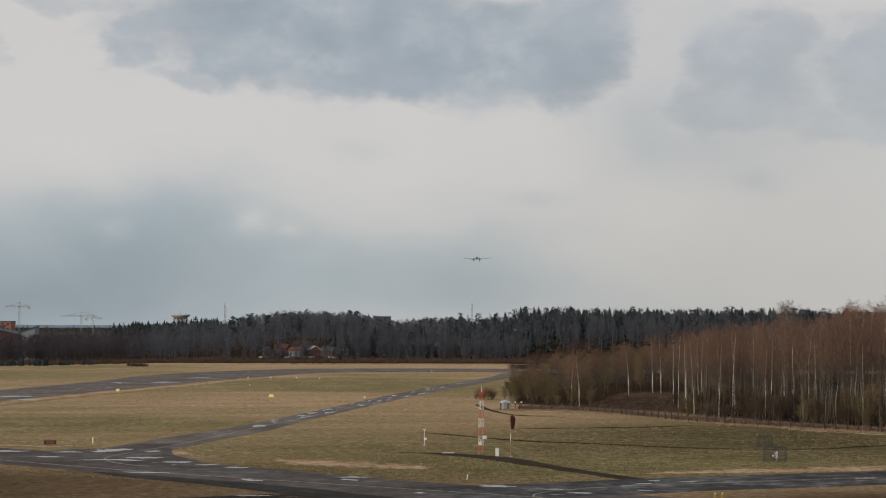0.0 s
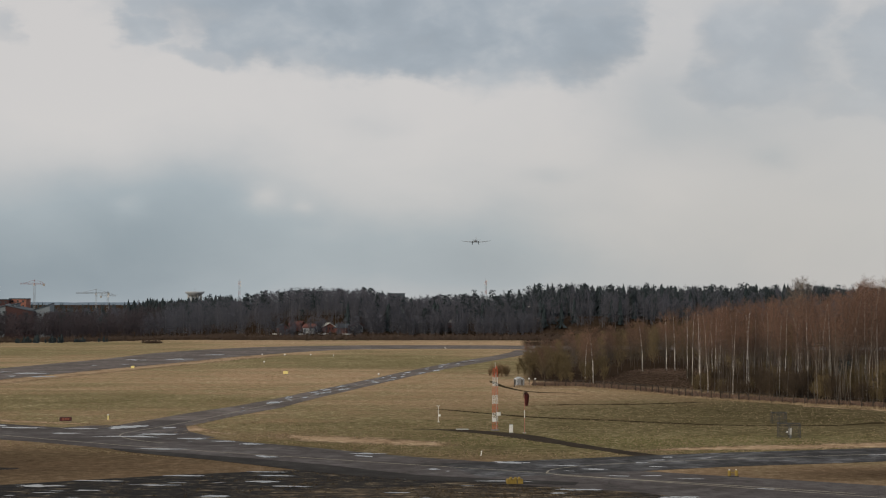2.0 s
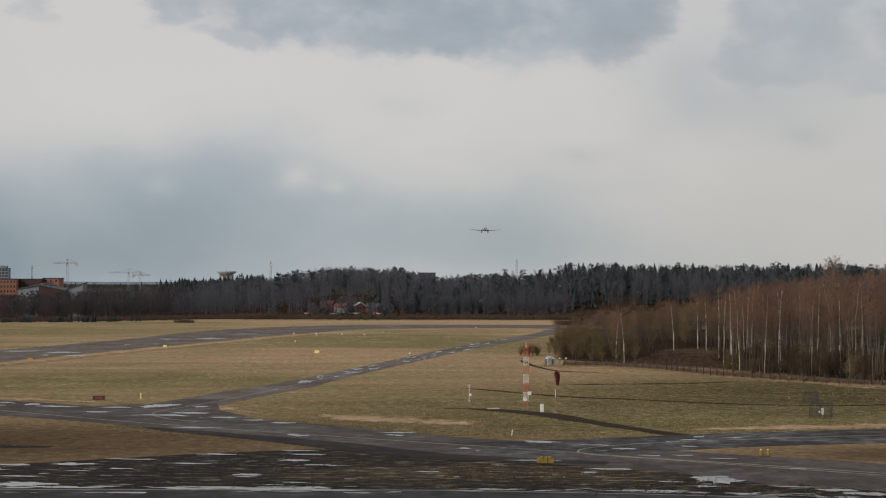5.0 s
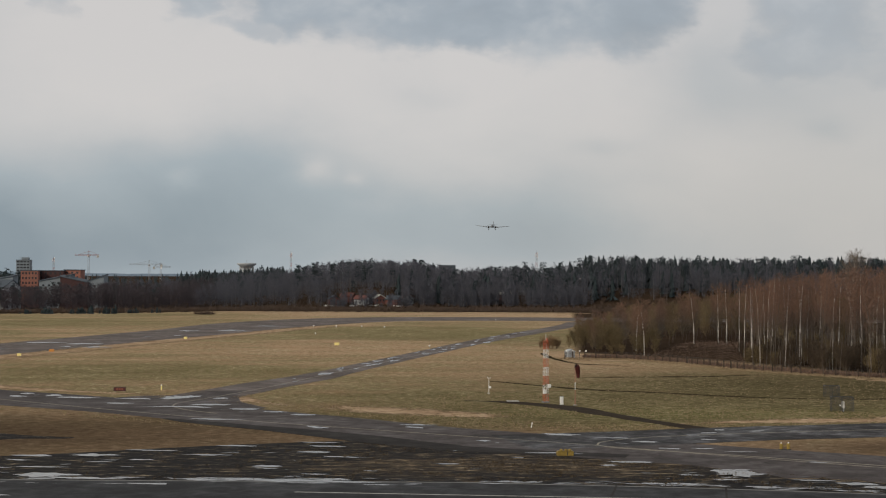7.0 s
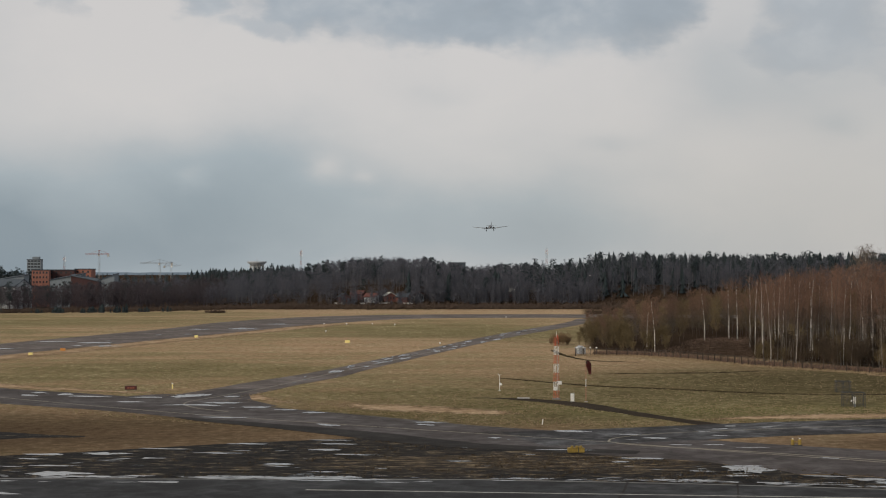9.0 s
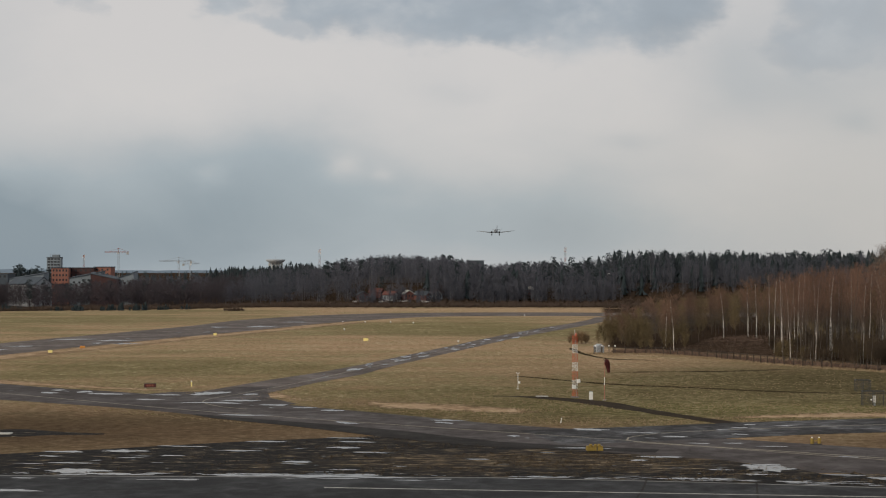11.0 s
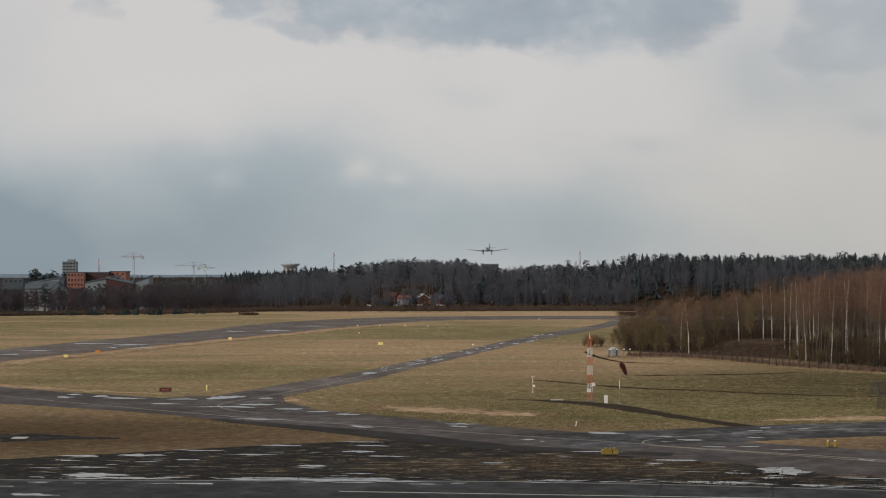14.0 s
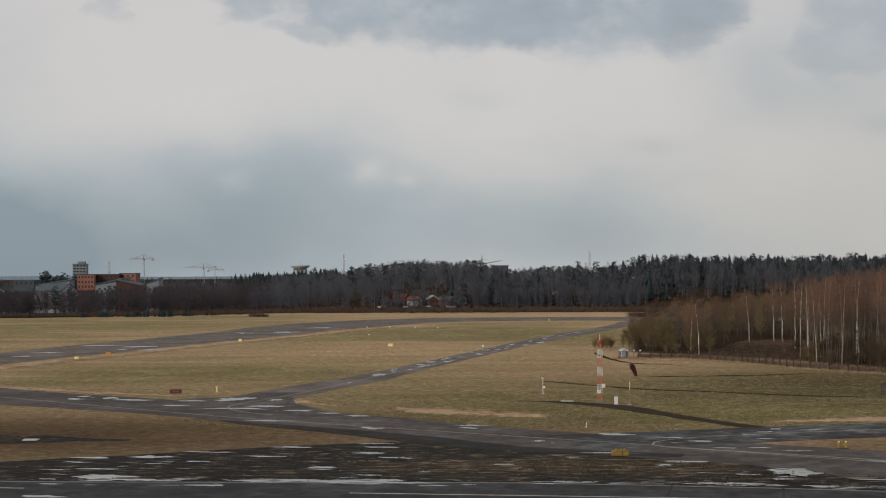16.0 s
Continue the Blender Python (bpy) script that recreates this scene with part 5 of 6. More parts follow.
def taxi_sign(x, y, turn, wide, tall, face, label, bars, group=""):
    """A low boxed sign on two short legs, with bars for its writing."""
    ob = thing("taxiway_sign", pose(x, y, 0, 0, 0, turn), label, "airfield sign", group)
    part("housing", box((wide, 0.28, tall), (0, 0, 0.2 + tall / 2), bevel=0.03), DARK_STEEL if face == DEEP_RED else face, ob)
    part("face", box((wide - 0.10, 0.02, tall - 0.10), (0, -0.15, 0.2 + tall / 2)), face, ob)
    for s in (-1, 1):
        part("leg", tube(((s * wide * 0.36, 0, 0), (s * wide * 0.36, 0, 0.24)), 0.05, 8), STEEL, ob)
    for k in range(bars):
        w = wide * 0.62 / bars
        part("letter_bar", box((w * 0.7, 0.012, tall * 0.42), (-wide * 0.31 + w * (k + 0.5), -0.166, 0.2 + tall / 2)), RUST if face == DEEP_RED else DARK_STEEL, ob)


def yellow_box(x, y, turn, long=1.0):
    """A low barrier box seen side on: two drums on a plinth joined by a lower body."""
    ob = thing("barrier_box", pose(x, y, 0.0, 0, 0, turn), "yellow painted steel marker box beside the taxiway", "marker box", "yellow marker boxes")
    part("body", box((2.0 * long, 0.9, 0.62), (0, 0, 0.37), bevel=0.07), YELLOW, ob)
    for s in (-0.55, 0.05, 0.5):
        part("hump", tube(((s * long, -0.35, 0.66), (s * long, -0.35, 0.86), (s * long, -0.35, 0.93)), (0.20, 0.20, 0.14), 10), YELLOW, ob)
    part("skid", box((1.9 * long, 0.16, 0.08), (0, 0.3, 0.04)), DARK_STEEL, ob)
    part("skid", box((1.9 * long, 0.16, 0.08), (0, -0.3, 0.04)), DARK_STEEL, ob)
    part("stripe", box((0.12, 0.012, 0.5), (0.22, -0.456, 0.37)), DARK_STEEL, ob)


def yellow_pair(x, y, turn):
    """Two stout bollards with pale caps on one low sledge."""
    ob = thing("barrier_box", pose(x, y, 0.0, 0, 0, turn), "pair of yellow bollards with pale caps on a sledge", "marker box", "yellow marker boxes")
    part("sledge", box((1.5, 0.6, 0.12), (0, 0, 0.08), bevel=0.03), DARK_STEEL, ob)
    for s in (-0.48, 0.48):
        post = part("bollard", tube(((s, 0, 0.1), (s, 0, 0.78), (s, 0, 0.86)), (0.22, 0.21, 0.15), 12), YELLOW, ob)
        part("cap", tube(((s, 0, 0.84), (s, 0, 0.94)), (0.12, 0.09), 10), WHITE, post)
    part("tie_bar", box((0.7, 0.08, 0.1), (0, 0, 0.52), bevel=0.02), YELLOW, ob)


def marker(x, y, turn=0.0):
    """A short upright edge marker with a cap."""
    ob = thing("edge_marker", pose(x, y, 0, 0, 0, turn), "short pale yellow taxiway edge marker post", "marker post", "edge markers")
    part("stem", tube(((0, 0, 0), (0, 0, 0.85)), 0.13, 10), PALE_YELLOW, ob)
    part("cap", tube(((0, 0, 0.85), (0, 0, 1.0), (0, 0, 1.08)), (0.15, 0.15, 0.08), 10), WHITE, ob)


def edge_light(x, y):
    ob = thing("edge_light", pose(x, y, 0), "low white runway edge light", "runway light", "runway edge lights")
    part("stem", tube(((0, 0, 0), (0, 0, 0.45)), 0.08, 8), STEEL, ob)
    part("housing", box((0.55, 0.45, 0.35), (0, 0, 0.6), bevel=0.06), WHITE, ob)


def white_post(x, y):
    ob = thing("instrument_cabinet", pose(x, y, 0, 0, 0, 12), "narrow white cabinet beside the mast", "cabinet")
    part("body", box((0.55, 0.4, 1.3), (0, 0, 0.72), bevel=0.03), WHITE, ob)
    part("door", box((0.44, 0.02, 1.1), (0, -0.211, 0.72), bevel=0.004), WHITE, ob)
    part("plinth", box((0.62, 0.48, 0.12), (0, 0, 0.04)), CONCRETE, ob)
    part("cap", box((0.62, 0.47, 0.06), (0, 0, 1.40), bevel=0.015), STEEL, ob)


def weather_post(x, y):
    ob = thing("weather_post", pose(x, y, 0), "thin white weather instrument post with sensors", "weather instrument")
    part("pole", tube(((0, 0, 0), (0, 0, 3.0)), 0.05, 8), WHITE, ob)
    part("cross_arm", tube(((-0.25, 0, 2.95), (0.25, 0, 2.95)), 0.03, 6), WHITE, ob)
    part("sensor", tube(((-0.24, 0, 2.95), (-0.24, 0, 3.12)), 0.06, 8), WHITE, ob)
    part("sensor", tube(((0.24, 0, 2.95), (0.24, 0, 3.08)), 0.05, 8), WHITE, ob)
    part("sensor_box", box((0.38, 0.3, 0.4), (0.24, -0.05, 1.25), bevel=0.04), WHITE, ob)
    part("footing", box((0.5, 0.5, 0.12), (0, 0, 0.04)), CONCRETE, ob)


def cage(x, y, wide, tall, deep, label, meter):
    ob = thing("wire_cage", pose(x, y, 0, 0, 0, -8), label, "wire enclosure", "wire enclosures on the grass")
    for sx in (-0.5, 0, 0.5):
        for sy in (-0.5, 0.5):
            part("post", tube(((sx * wide, sy * deep, 0), (sx * wide, sy * deep, tall)), 0.06, 6), DARK_STEEL, ob)
    for sy in (-0.5, 0.5):
        part("rail", tube(((-0.5 * wide, sy * deep, tall), (0.5 * wide, sy * deep, tall)), 0.06, 6), DARK_STEEL, ob)
        bm = bmesh.new()
        for k in range(1, 20):
            add_tube(bm, ((wide * (k / 20 - 0.5), sy * deep, 0.1), (wide * (k / 20 - 0.5), sy * deep, tall)), (0.011, 0.011), 3)
        for k in range(1, 14):
            add_tube(bm, ((-wide / 2, sy * deep, tall * k / 14), (wide / 2, sy * deep, tall * k / 14)), (0.011, 0.011), 3)
        part("netting", bm, DARK_STEEL, ob)
    for sx in (-0.5, 0.5):
        part("rail", tube(((sx * wide, -0.5 * deep, tall), (sx * wide, 0.5 * deep, tall)), 0.06, 6), DARK_STEEL, ob)
    if meter:
        part("meter_cabinet", box((0.42, 0.35, 1.1), (0.2, 0, 1.1), bevel=0.03), WHITE, ob, "white meter cabinet inside the cage")
        part("meter_box", box((0.25, 0.25, 0.3), (-0.3, 0, 1.0), bevel=0.03), WHITE, ob)
        part("cabinet_stand", box((0.3, 0.25, 0.6), (0.2, 0, 0.3)), STEEL, ob)


def shed(x, y):
    ob = thing("field_shed", pose(x, y, 0, 0, 0, 25), "small pale grey equipment shed by the fence end", "shed")
    part("wall", box((2.2, 1.8, 1.7), (0, 0, 0.85)), PLASTER, ob)
    bm = bmesh.new()
    ends = []
    for sy in (-1.05, 1.05):
        ends.append([bm.verts.new(p) for p in ((-1.25, sy, 1.66), (1.25, sy, 1.66), (0, sy, 2.35))])
    bm.faces.new(ends[0])
    bm.faces.new(ends[1][::-1])
    for k in range(3):
        bm.faces.new((ends[0][k], ends[1][k], ends[1][(k + 1) % 3], ends[0][(k + 1) % 3]))
    bmesh.ops.recalc_face_normals(bm, faces=bm.faces[:])
    part("roof", bm, PLASTER, ob)
    part("door", box((0.8, 0.05, 1.4), (0.3, -0.92, 0.75)), STEEL, ob)


def approach_lamp(x, y):
    ob = thing("approach_lamp", pose(x, y, 0), "white lamp housing on a dark post", "lamp post", "lamps by the fence end")
    part("post", tube(((0, 0, 0), (0, 0, 2.0)), 0.08, 6), DARK_STEEL, ob)
    part("lamp_housing", box((0.42, 0.36, 0.30), (0, 0, 2.12), bevel=0.06), WHITE, ob)


fence()
lattice_mast(27.0, 258.2)
SOCK = windsock(31.5, 253.2)
white_post(29.3, 254.0)
weather_post(18.4, 276.9)
taxi_sign(-49.8, 278.6, 12, 2.2, 0.75, DEEP_RED, "dark red taxiway sign with faded marks", 3)
taxi_sign(-16.2, 460.2, 5, 1.5, 0.85, PALE_YELLOW, "bright yellow taxiway sign in the grass", 0, "yellow signs")
taxi_sign(-67.7, 499.3, 5, 1.1, 0.8, PALE_YELLOW, "small yellow runway sign", 0, "yellow signs")
taxi_sign(-96.7, 394.7, 5, 1.1, 0.7, PALE_YELLOW, "yellow sign beside the runway", 0, "yellow signs")
taxi_sign(-93.2, 416.6, 10, 1.4, 0.7, ORANGE, "orange sign beside the runway", 0)
yellow_box(21.4, 181.8, 6)
yellow_pair(50.2, 188.6, 8)
marker(-42.9, 283.7)
for spot in ((-31.6, 623), (-22.2, 622), (-11.6, 621), (-2.2, 614), (50.6, 713.7), (-27, 545), (12.0, 452)):
    edge_light(*spot)
stake = thing("boundary_stake", pose(20.5, 215.6, 0, 0, 8, 0), "thin white stake at the taxiway edge", "stake")
part("rod", tube(((0, 0, 0), (0, 0, 0.75)), 0.07, 6), WHITE, stake)
part("reflector", box((0.16, 0.05, 0.2), (0, -0.08, 0.65)), WHITE, stake)
cage(74.0, 242.6, 3.5, 2.4, 1.6, "dark wire cage around a white meter cabinet", True)
cage(80.9, 271.5, 2.6, 2.1, 1.8, "empty dark wire cage on the grass", False)
shed(48.2, 399.5)
for spot in ((46.5, 393), (48.3, 393.5), (50.1, 393.3), (51.7, 393)):
    approach_lamp(*spot)
part_slab = box((2.0, 1.6, 0.14), (0, 0, 0.07), bevel=0.03)
tagged(part("concrete_cover", part_slab, CONCRETE), "pale concrete manhole cover in the grass", "manhole cover").location = (-55.5, 201.6, 0)
tagged(part("concrete_cover", box((2.2, 1.3, 0.10), (0, 0, 0.05), bevel=0.03), CONCRETE), "pale concrete slab on the dark track", "slab").location = (21.5, 260.3, 0.034)

# ---- far buildings, towers and cranes ----


def facade_windows(ob, wide, y, z0, rows, cols, size, x0=0.0):
    """Rows of set-in windows on a wall that faces the airfield."""
    frame_mesh = None
    for r in range(rows):
        for c in range(cols):
            x = x0 - wide / 2 + wide * (c + 0.5) / cols
            if frame_mesh is None:
                first = part("window", box((size[0], 0.12, size[1])), GLASS_DARK, ob)
                frame_mesh = first.data
                first.location = (x, y, z0 + r * 3.0)
            else:
                w = new("window", frame_mesh)
                w.parent, w.location = ob, (x, y, z0 + r * 3.0)


def gabled(name, x, y, turn, wide, deep, wall_h, rise, wall_mat, roof_mat, label, rows=2, cols=4, base=None):
    """A house with a pitched roof; the gable faces -y before it is turned."""
    z = height(x, y) if base is None else base
    ob = thing(name, pose(x, y, z, 0, 0, turn), label, "building")
    bm = bmesh.new()
    rings = []
    for sy in (-deep / 2, deep / 2):
        rings.append([bm.verts.new(p) for p in ((-wide / 2, sy, -1), (wide / 2, sy, -1), (wide / 2, sy, wall_h), (0, sy, wall_h + rise), (-wide / 2, sy, wall_h))])
    bm.faces.new(rings[0])
    bm.faces.new(rings[1][::-1])
    for k in range(5):
        bm.faces.new((rings[0][k], rings[1][k], rings[1][(k + 1) % 5], rings[0][(k + 1) % 5]))
    bmesh.ops.recalc_face_normals(bm, faces=bm.faces[:])
    part("wall", bm, wall_mat, ob)
    for s in (-1, 1):
        bm = bmesh.new()
        slope = math.atan2(rise, wide / 2)
        run = math.hypot(rise, wide / 2) + 0.8
        add_box(bm, (run, deep + 1.2, 0.3), (0, 0, 0), Matrix.Rotation(s * slope, 4, "Y"))
        bmesh.ops.translate(bm, verts=bm.verts[:], vec=(s * (wide / 4 + 0.15), 0, wall_h + rise / 2 + 0.12))
        part("roof", bm, roof_mat, ob)
    facade_windows(ob, wide * 0.9, -deep / 2 - 0.01, 1.6, rows, cols, (min(1.4, wide * 0.4 / cols), 1.4))
    return ob


def lean_to(name, x, y, turn, wide, deep, low, high, wall_mat, roof_mat, label, rows, cols):
    """A hall whose single roof plane climbs from one end to the other and towards the back."""
    ob = thing(name, pose(x, y, height(x, y), 0, 0, turn), label, "building")
    bm = bmesh.new()
    foot = [(-wide / 2, -deep / 2), (wide / 2, -deep / 2), (wide / 2, deep / 2), (-wide / 2, deep / 2)]
    tops = (low, high, high + 0.8, low + 0.8)
    ring0 = [bm.verts.new((px, py, -1)) for px, py in foot]
    ring1 = [bm.verts.new((px, py, z)) for (px, py), z in zip(foot, tops)]
    for k in range(4):
        bm.faces.new((ring0[k], ring0[(k + 1) % 4], ring1[(k + 1) % 4], ring1[k]))
    bm.faces.new(ring1)
    bm.faces.new(ring0[::-1])
    bmesh.ops.recalc_face_normals(bm, faces=bm.faces[:])
    part("wall", bm, wall_mat, ob)
    bm = bmesh.new()
    rings = [[bm.verts.new((px * 1.06, py * 1.08, z + lift)) for (px, py), z in zip(foot, tops)] for lift in (0.02, 0.5)]
    for k in range(4):
        bm.faces.new((rings[0][k], rings[0][(k + 1) % 4], rings[1][(k + 1) % 4], rings[1][k]))
    bm.faces.new(rings[1])
    bm.faces.new(rings[0][::-1])
    bmesh.ops.recalc_face_normals(bm, faces=bm.faces[:])
    part("roof", bm, roof_mat, ob)
    facade_windows(ob, wide * 0.9, -deep / 2 - 0.01, min(low, high) - 2.4, rows, cols, (1.3, 1.2))
    return ob


def flat_block(name, x, y, turn, size, wall_mat, roof_mat, label, rows, cols, window=(1.5, 1.5), base=None, plant=False):
    z = height(x, y) if base is None else base
    ob = thing(name, pose(x, y, z, 0, 0, turn), label, "building")
    wide, deep, tall = size
    part("wall", box((wide, deep, tall + 1), (0, 0, tall / 2 - 0.5)), wall_mat, ob)
    part("roof", box((wide + 0.6, deep + 0.6, 0.5), (0, 0, tall + 0.25)), roof_mat, ob)
    facade_windows(ob, wide * 0.94, -deep / 2 - 0.01, tall - 3.0 * rows + 1.5, rows, cols, window)
    if plant:
        part("plant_room", box((wide * 0.5, deep * 0.6, 2.5), (wide * 0.1, 0, tall + 1.7)), wall_mat, ob)
        for s in (-0.3, 0.0, 0.3):
            part("antenna", tube(((wide * s, 0, tall), (wide * s, 0, tall + 4)), 0.15, 4), STEEL, ob)
    return ob


def lattice_tower(x, y, top, label):
    z = height(x, y)
    ob = thing("radio_tower", pose(x, y, z), label, "radio tower", "radio towers on the hill")
    n = 8
    for b in range(n):
        bm = bmesh.new()
        z0, z1 = (top - z) * b / n, (top - z) * (b + 1) / n
        w0, w1 = 0.95 - 0.45 * b / n, 0.95 - 0.45 * (b + 1) / n
        corners = ((-1, -1), (1, -1), (1, 1), (-1, 1))
        for k, (cx, cy) in enumerate(corners):
            dx, dy = corners[(k + 1) % 4]
            add_tube(bm, ((cx * w0, cy * w0, z0), (cx * w1, cy * w1, z1)), (0.08, 0.08), 4)
            add_tube(bm, ((cx * w0, cy * w0, z0), (dx * w1, dy * w1, z1)), (0.06, 0.06), 3)
        part("tower_section", bm, TOWER_RED if b % 2 else STEEL, ob)
    for dz, s in ((-1.0, 1), (-2.5, -1), (-4.0, 1)):
        part("antenna_panel", box((0.5, 0.4, 1.8), (s * 0.9, -0.4, top - z + dz), bevel=0.05), WHITE, ob)
    part("spike", tube(((0, 0, top - z), (0, 0, top - z + 1.5)), 0.08, 4), STEEL, ob)


def water_tower(x, y, top, wide):
    z = height(x, y)
    ob = thing("water_tower", pose(x, y, z), "grey concrete mushroom water tower above the woods", "water tower")
    h = top - z
    smooth(part("bowl", tube(((0, 0, h - 7), (0, 0, h - 5), (0, 0, h - 2.0), (0, 0, h)), (wide * 0.27, wide * 0.34, wide * 0.5, wide * 0.5), 28), PLASTER, ob))
    part("shaft", tube(((0, 0, 0), (0, 0, h - 6.9)), (wide * 0.24, wide * 0.22), 20), PLASTER, ob)
    for k in range(12):
        w = k * math.pi / 6
        part("fin", tube(((math.cos(w) * wide * 0.30, math.sin(w) * wide * 0.30, 0), (math.cos(w) * wide * 0.36, math.sin(w) * wide * 0.36, h - 5.5)), 0.6, 5), CONCRETE, ob)
    part("roof_antenna", tube(((0, 0, h), (0, 0, h + 4.5)), 0.25, 5), STEEL, ob)


def crane(x, y, top, reach, tail, turn, jib, label):
    z = height(x, y)
    ob = thing("tower_crane", pose(x, y, z, 0, 0, turn), label, "tower crane", "cranes on the skyline")
    h = top - z

    def truss(a, b, w):
        bm = bmesh.new()
        a, b = Vector(a), Vector(b)
        k = max(int((b - a).length / (w * 1.6)), 2)
        side = Vector((0, w / 2, 0))
        up = Vector((0, 0, w)) if abs((b - a).normalized().z) < 0.5 else Vector((w, 0, 0))
        rails = (a - side, a + side, a + up)
        for r in rails:
            add_tube(bm, (r, r + b - a), (0.11, 0.11), 4)
        for j in range(k):
            p, q = (b - a) * (j / k), (b - a) * ((j + 1) / k)
            add_tube(bm, (rails[0] + p, rails[2] + q), (0.07, 0.07), 3)
            add_tube(bm, (rails[1] + q, rails[2] + p), (0.07, 0.07), 3)
        return bm

    part("tower", truss((0, 0, 0), (0, 0, h - 2), 1.7), STEEL, ob)
    part("jib", truss((0, 0, h - 2), (reach, 0, h - 2), 1.2), jib, ob, "long lattice jib")
    part("counter_jib", truss((0, 0, h - 2), (-tail, 0, h - 2), 1.2), jib, ob)
    part("apex", truss((0.5, 0, h - 2), (0.5, 0, h + 3), 1.0), jib, ob)
    part("cab", box((1.8, 1.6, 2.0), (1.4, -1.2, h - 2.6), bevel=0.1), WHITE, ob)
    part("counterweight", box((2.4, 1.2, 2.4), (-tail + 1.2, 0, h - 2.8), bevel=0.1), CONCRETE, ob)
    part("tie_bar", tube(((0.5, 0, h + 3), (reach * 0.7, 0, h - 0.8)), 0.12, 3), jib, ob)
    part("tie_bar", tube(((0.5, 0, h + 3), (-tail * 0.9, 0, h - 0.8)), 0.12, 3), jib, ob)


def build_skyline():
    gabled("white_gabled_house", -234, 905, 58, 14, 22, 13.2, 4.2, PLASTER, ROOF_GREY, "white rendered hall with a grey sheet-metal gable roof", 3, 3)
    lean_to("clerestory_hall", -239, 922, 0, 21, 12, 16.0, 19.6, FACADE_GREY, ROOF_GREY, "grey hall with a single-pitch roof behind the white hall", 1, 5)
    gabled("white_gabled_house", -274, 900, 36, 13, 24, 13.5, 3.5, PLASTER, ROOF_GREY, "white rendered house with tall windows behind bare trees", 3, 3)
    flat_block("grey_roof_hall", -259.5, 935, 0, (12.5, 18, 19.4), ROOF_GREY, DARK_STEEL, "dark hall with a flat black roof", 1, 4)
    flat_block("orange_brick_block", -228.5, 960, 8, (10.5, 16, 22.9), BRICK_ORANGE, ROOF_GREY, "orange brick apartment block with small windows", 5, 5, (1.0, 1.3))
    flat_block("red_brick_block", -217.5, 975, 0, (16.4, 16, 22.7), BRICK_RED, ROOF_GREY, "dark red brick block with a flat roof", 4, 5, (1.2, 1.3))
    flat_block("orange_brick_block", -205.0, 980, 0, (10.6, 14, 23.2), BRICK_ORANGE, ROOF_GREY, "orange brick end block above the trees", 4, 3, (1.2, 1.3))
    lean_to("grey_hall", -206, 934, 0, 19, 14, 16.6, 20.4, FACADE_GREY, ROOF_GREY, "grey-green hall with a rising single-pitch roof", 1, 5)
    lean_to("red_barn_hall", -193, 928, 0, 17, 12, 19.6, 15.8, BRICK_RED, ROOF_GREY, "dark red hall with a falling grey single-pitch roof", 1, 5)
    lean_to("grey_hall", -181, 931, 0, 11, 14, 16.2, 20.2, FACADE_GREY, ROOF_GREY, "small grey hall with a rising single-pitch roof", 1, 3)
    flat_block("tower_block", -378, 1560, 5, (14, 14, 34.0), FACADE_GREY, ROOF_GREY, "grey high-rise with roof plant and antennas", 9, 4, (2.6, 1.6), plant=True)
    flat_block("hill_building", 44.2, 1160, 0, (12.5, 12, 29.2 - height(44.2, 1160)), ROOF_GREY, FACADE_GREY, "blue-grey windowless block above the treetops", 0, 6)
    flat_block("pale_roof_house", 127.0, 1016, 0, (9, 8, 9.0), DARK_STEEL, WHITE, "dark house with a white flat roof in the wood", 2, 3)
    for x, y, turn, wide, wall, roof in ((-36, 957, 10, 7, COTTAGE_RED, ROOF_GREY), (-27, 961, 70, 6, COTTAGE_RED, COTTAGE_RED), (-18, 956, 64, 6, PLASTER, COTTAGE_RED), (-7, 958, 15, 6.5, COTTAGE_RED, CONCRETE),
                                         (2, 956, 68, 6, COTTAGE_RED, ROOF_GREY), (11, 959, 20, 6, PLASTER, COTTAGE_RED), (26, 972, 12, 5, PLASTER, ROOF_GREY), (74, 972, 60, 6, COTTAGE_RED, CONCRETE)):
        gabled("cottage", x, y, turn, wide, 8.0, 2.9, 2.0, wall, roof, "small red or white cottage half hidden by bare trees", 1, 3)
    for x, y, long in ((-39, 951, 6), (-23, 950, 5), (-10, 951, 7), (5, 950, 6)):
        ob = thing("garden_fence", pose(x, y, height(x, y)), "low white board fence before the cottages", "fence", "garden fences")
        part("board", box((long, 0.06, 0.35), (0, 0, 0.95)), WHITE, ob)
        part("board", box((long, 0.06, 0.35), (0, 0, 0.45)), WHITE, ob)
        for s in (-0.46, 0.0, 0.46):
            part("post", box((0.12, 0.12, 1.5), (s * long, 0.1, 0.5)), WHITE, ob)
    lattice_tower(-86.0, 1300, 40.5, "red and white lattice radio tower behind the wood")
    lattice_tower(127.5, 1300, 42.0, "red and white lattice radio tower above the spruces")
    lattice_tower(-330.0, 1480, 37.0, "slim radio tower beside brick buildings")
    water_tower(-210.0, 2200, 37.5, 28.0)
    crane(-323.2, 1620, 42.6, 15.5, 10.0, 186, TOWER_RED, "red tower crane standing over the town")
    crane(-274.2, 1720, 33.5, 23.0, 14.0, 186, STEEL, "grey tower crane beyond the woods")
    crane(-266.0, 1740, 30.8, 12.0, 8.0, 10, STEEL, "lower grey tower crane with a short jib")
    # hazy ridge at the horizon; a faint blue emission paints in the haze
    verts, faces = [], []
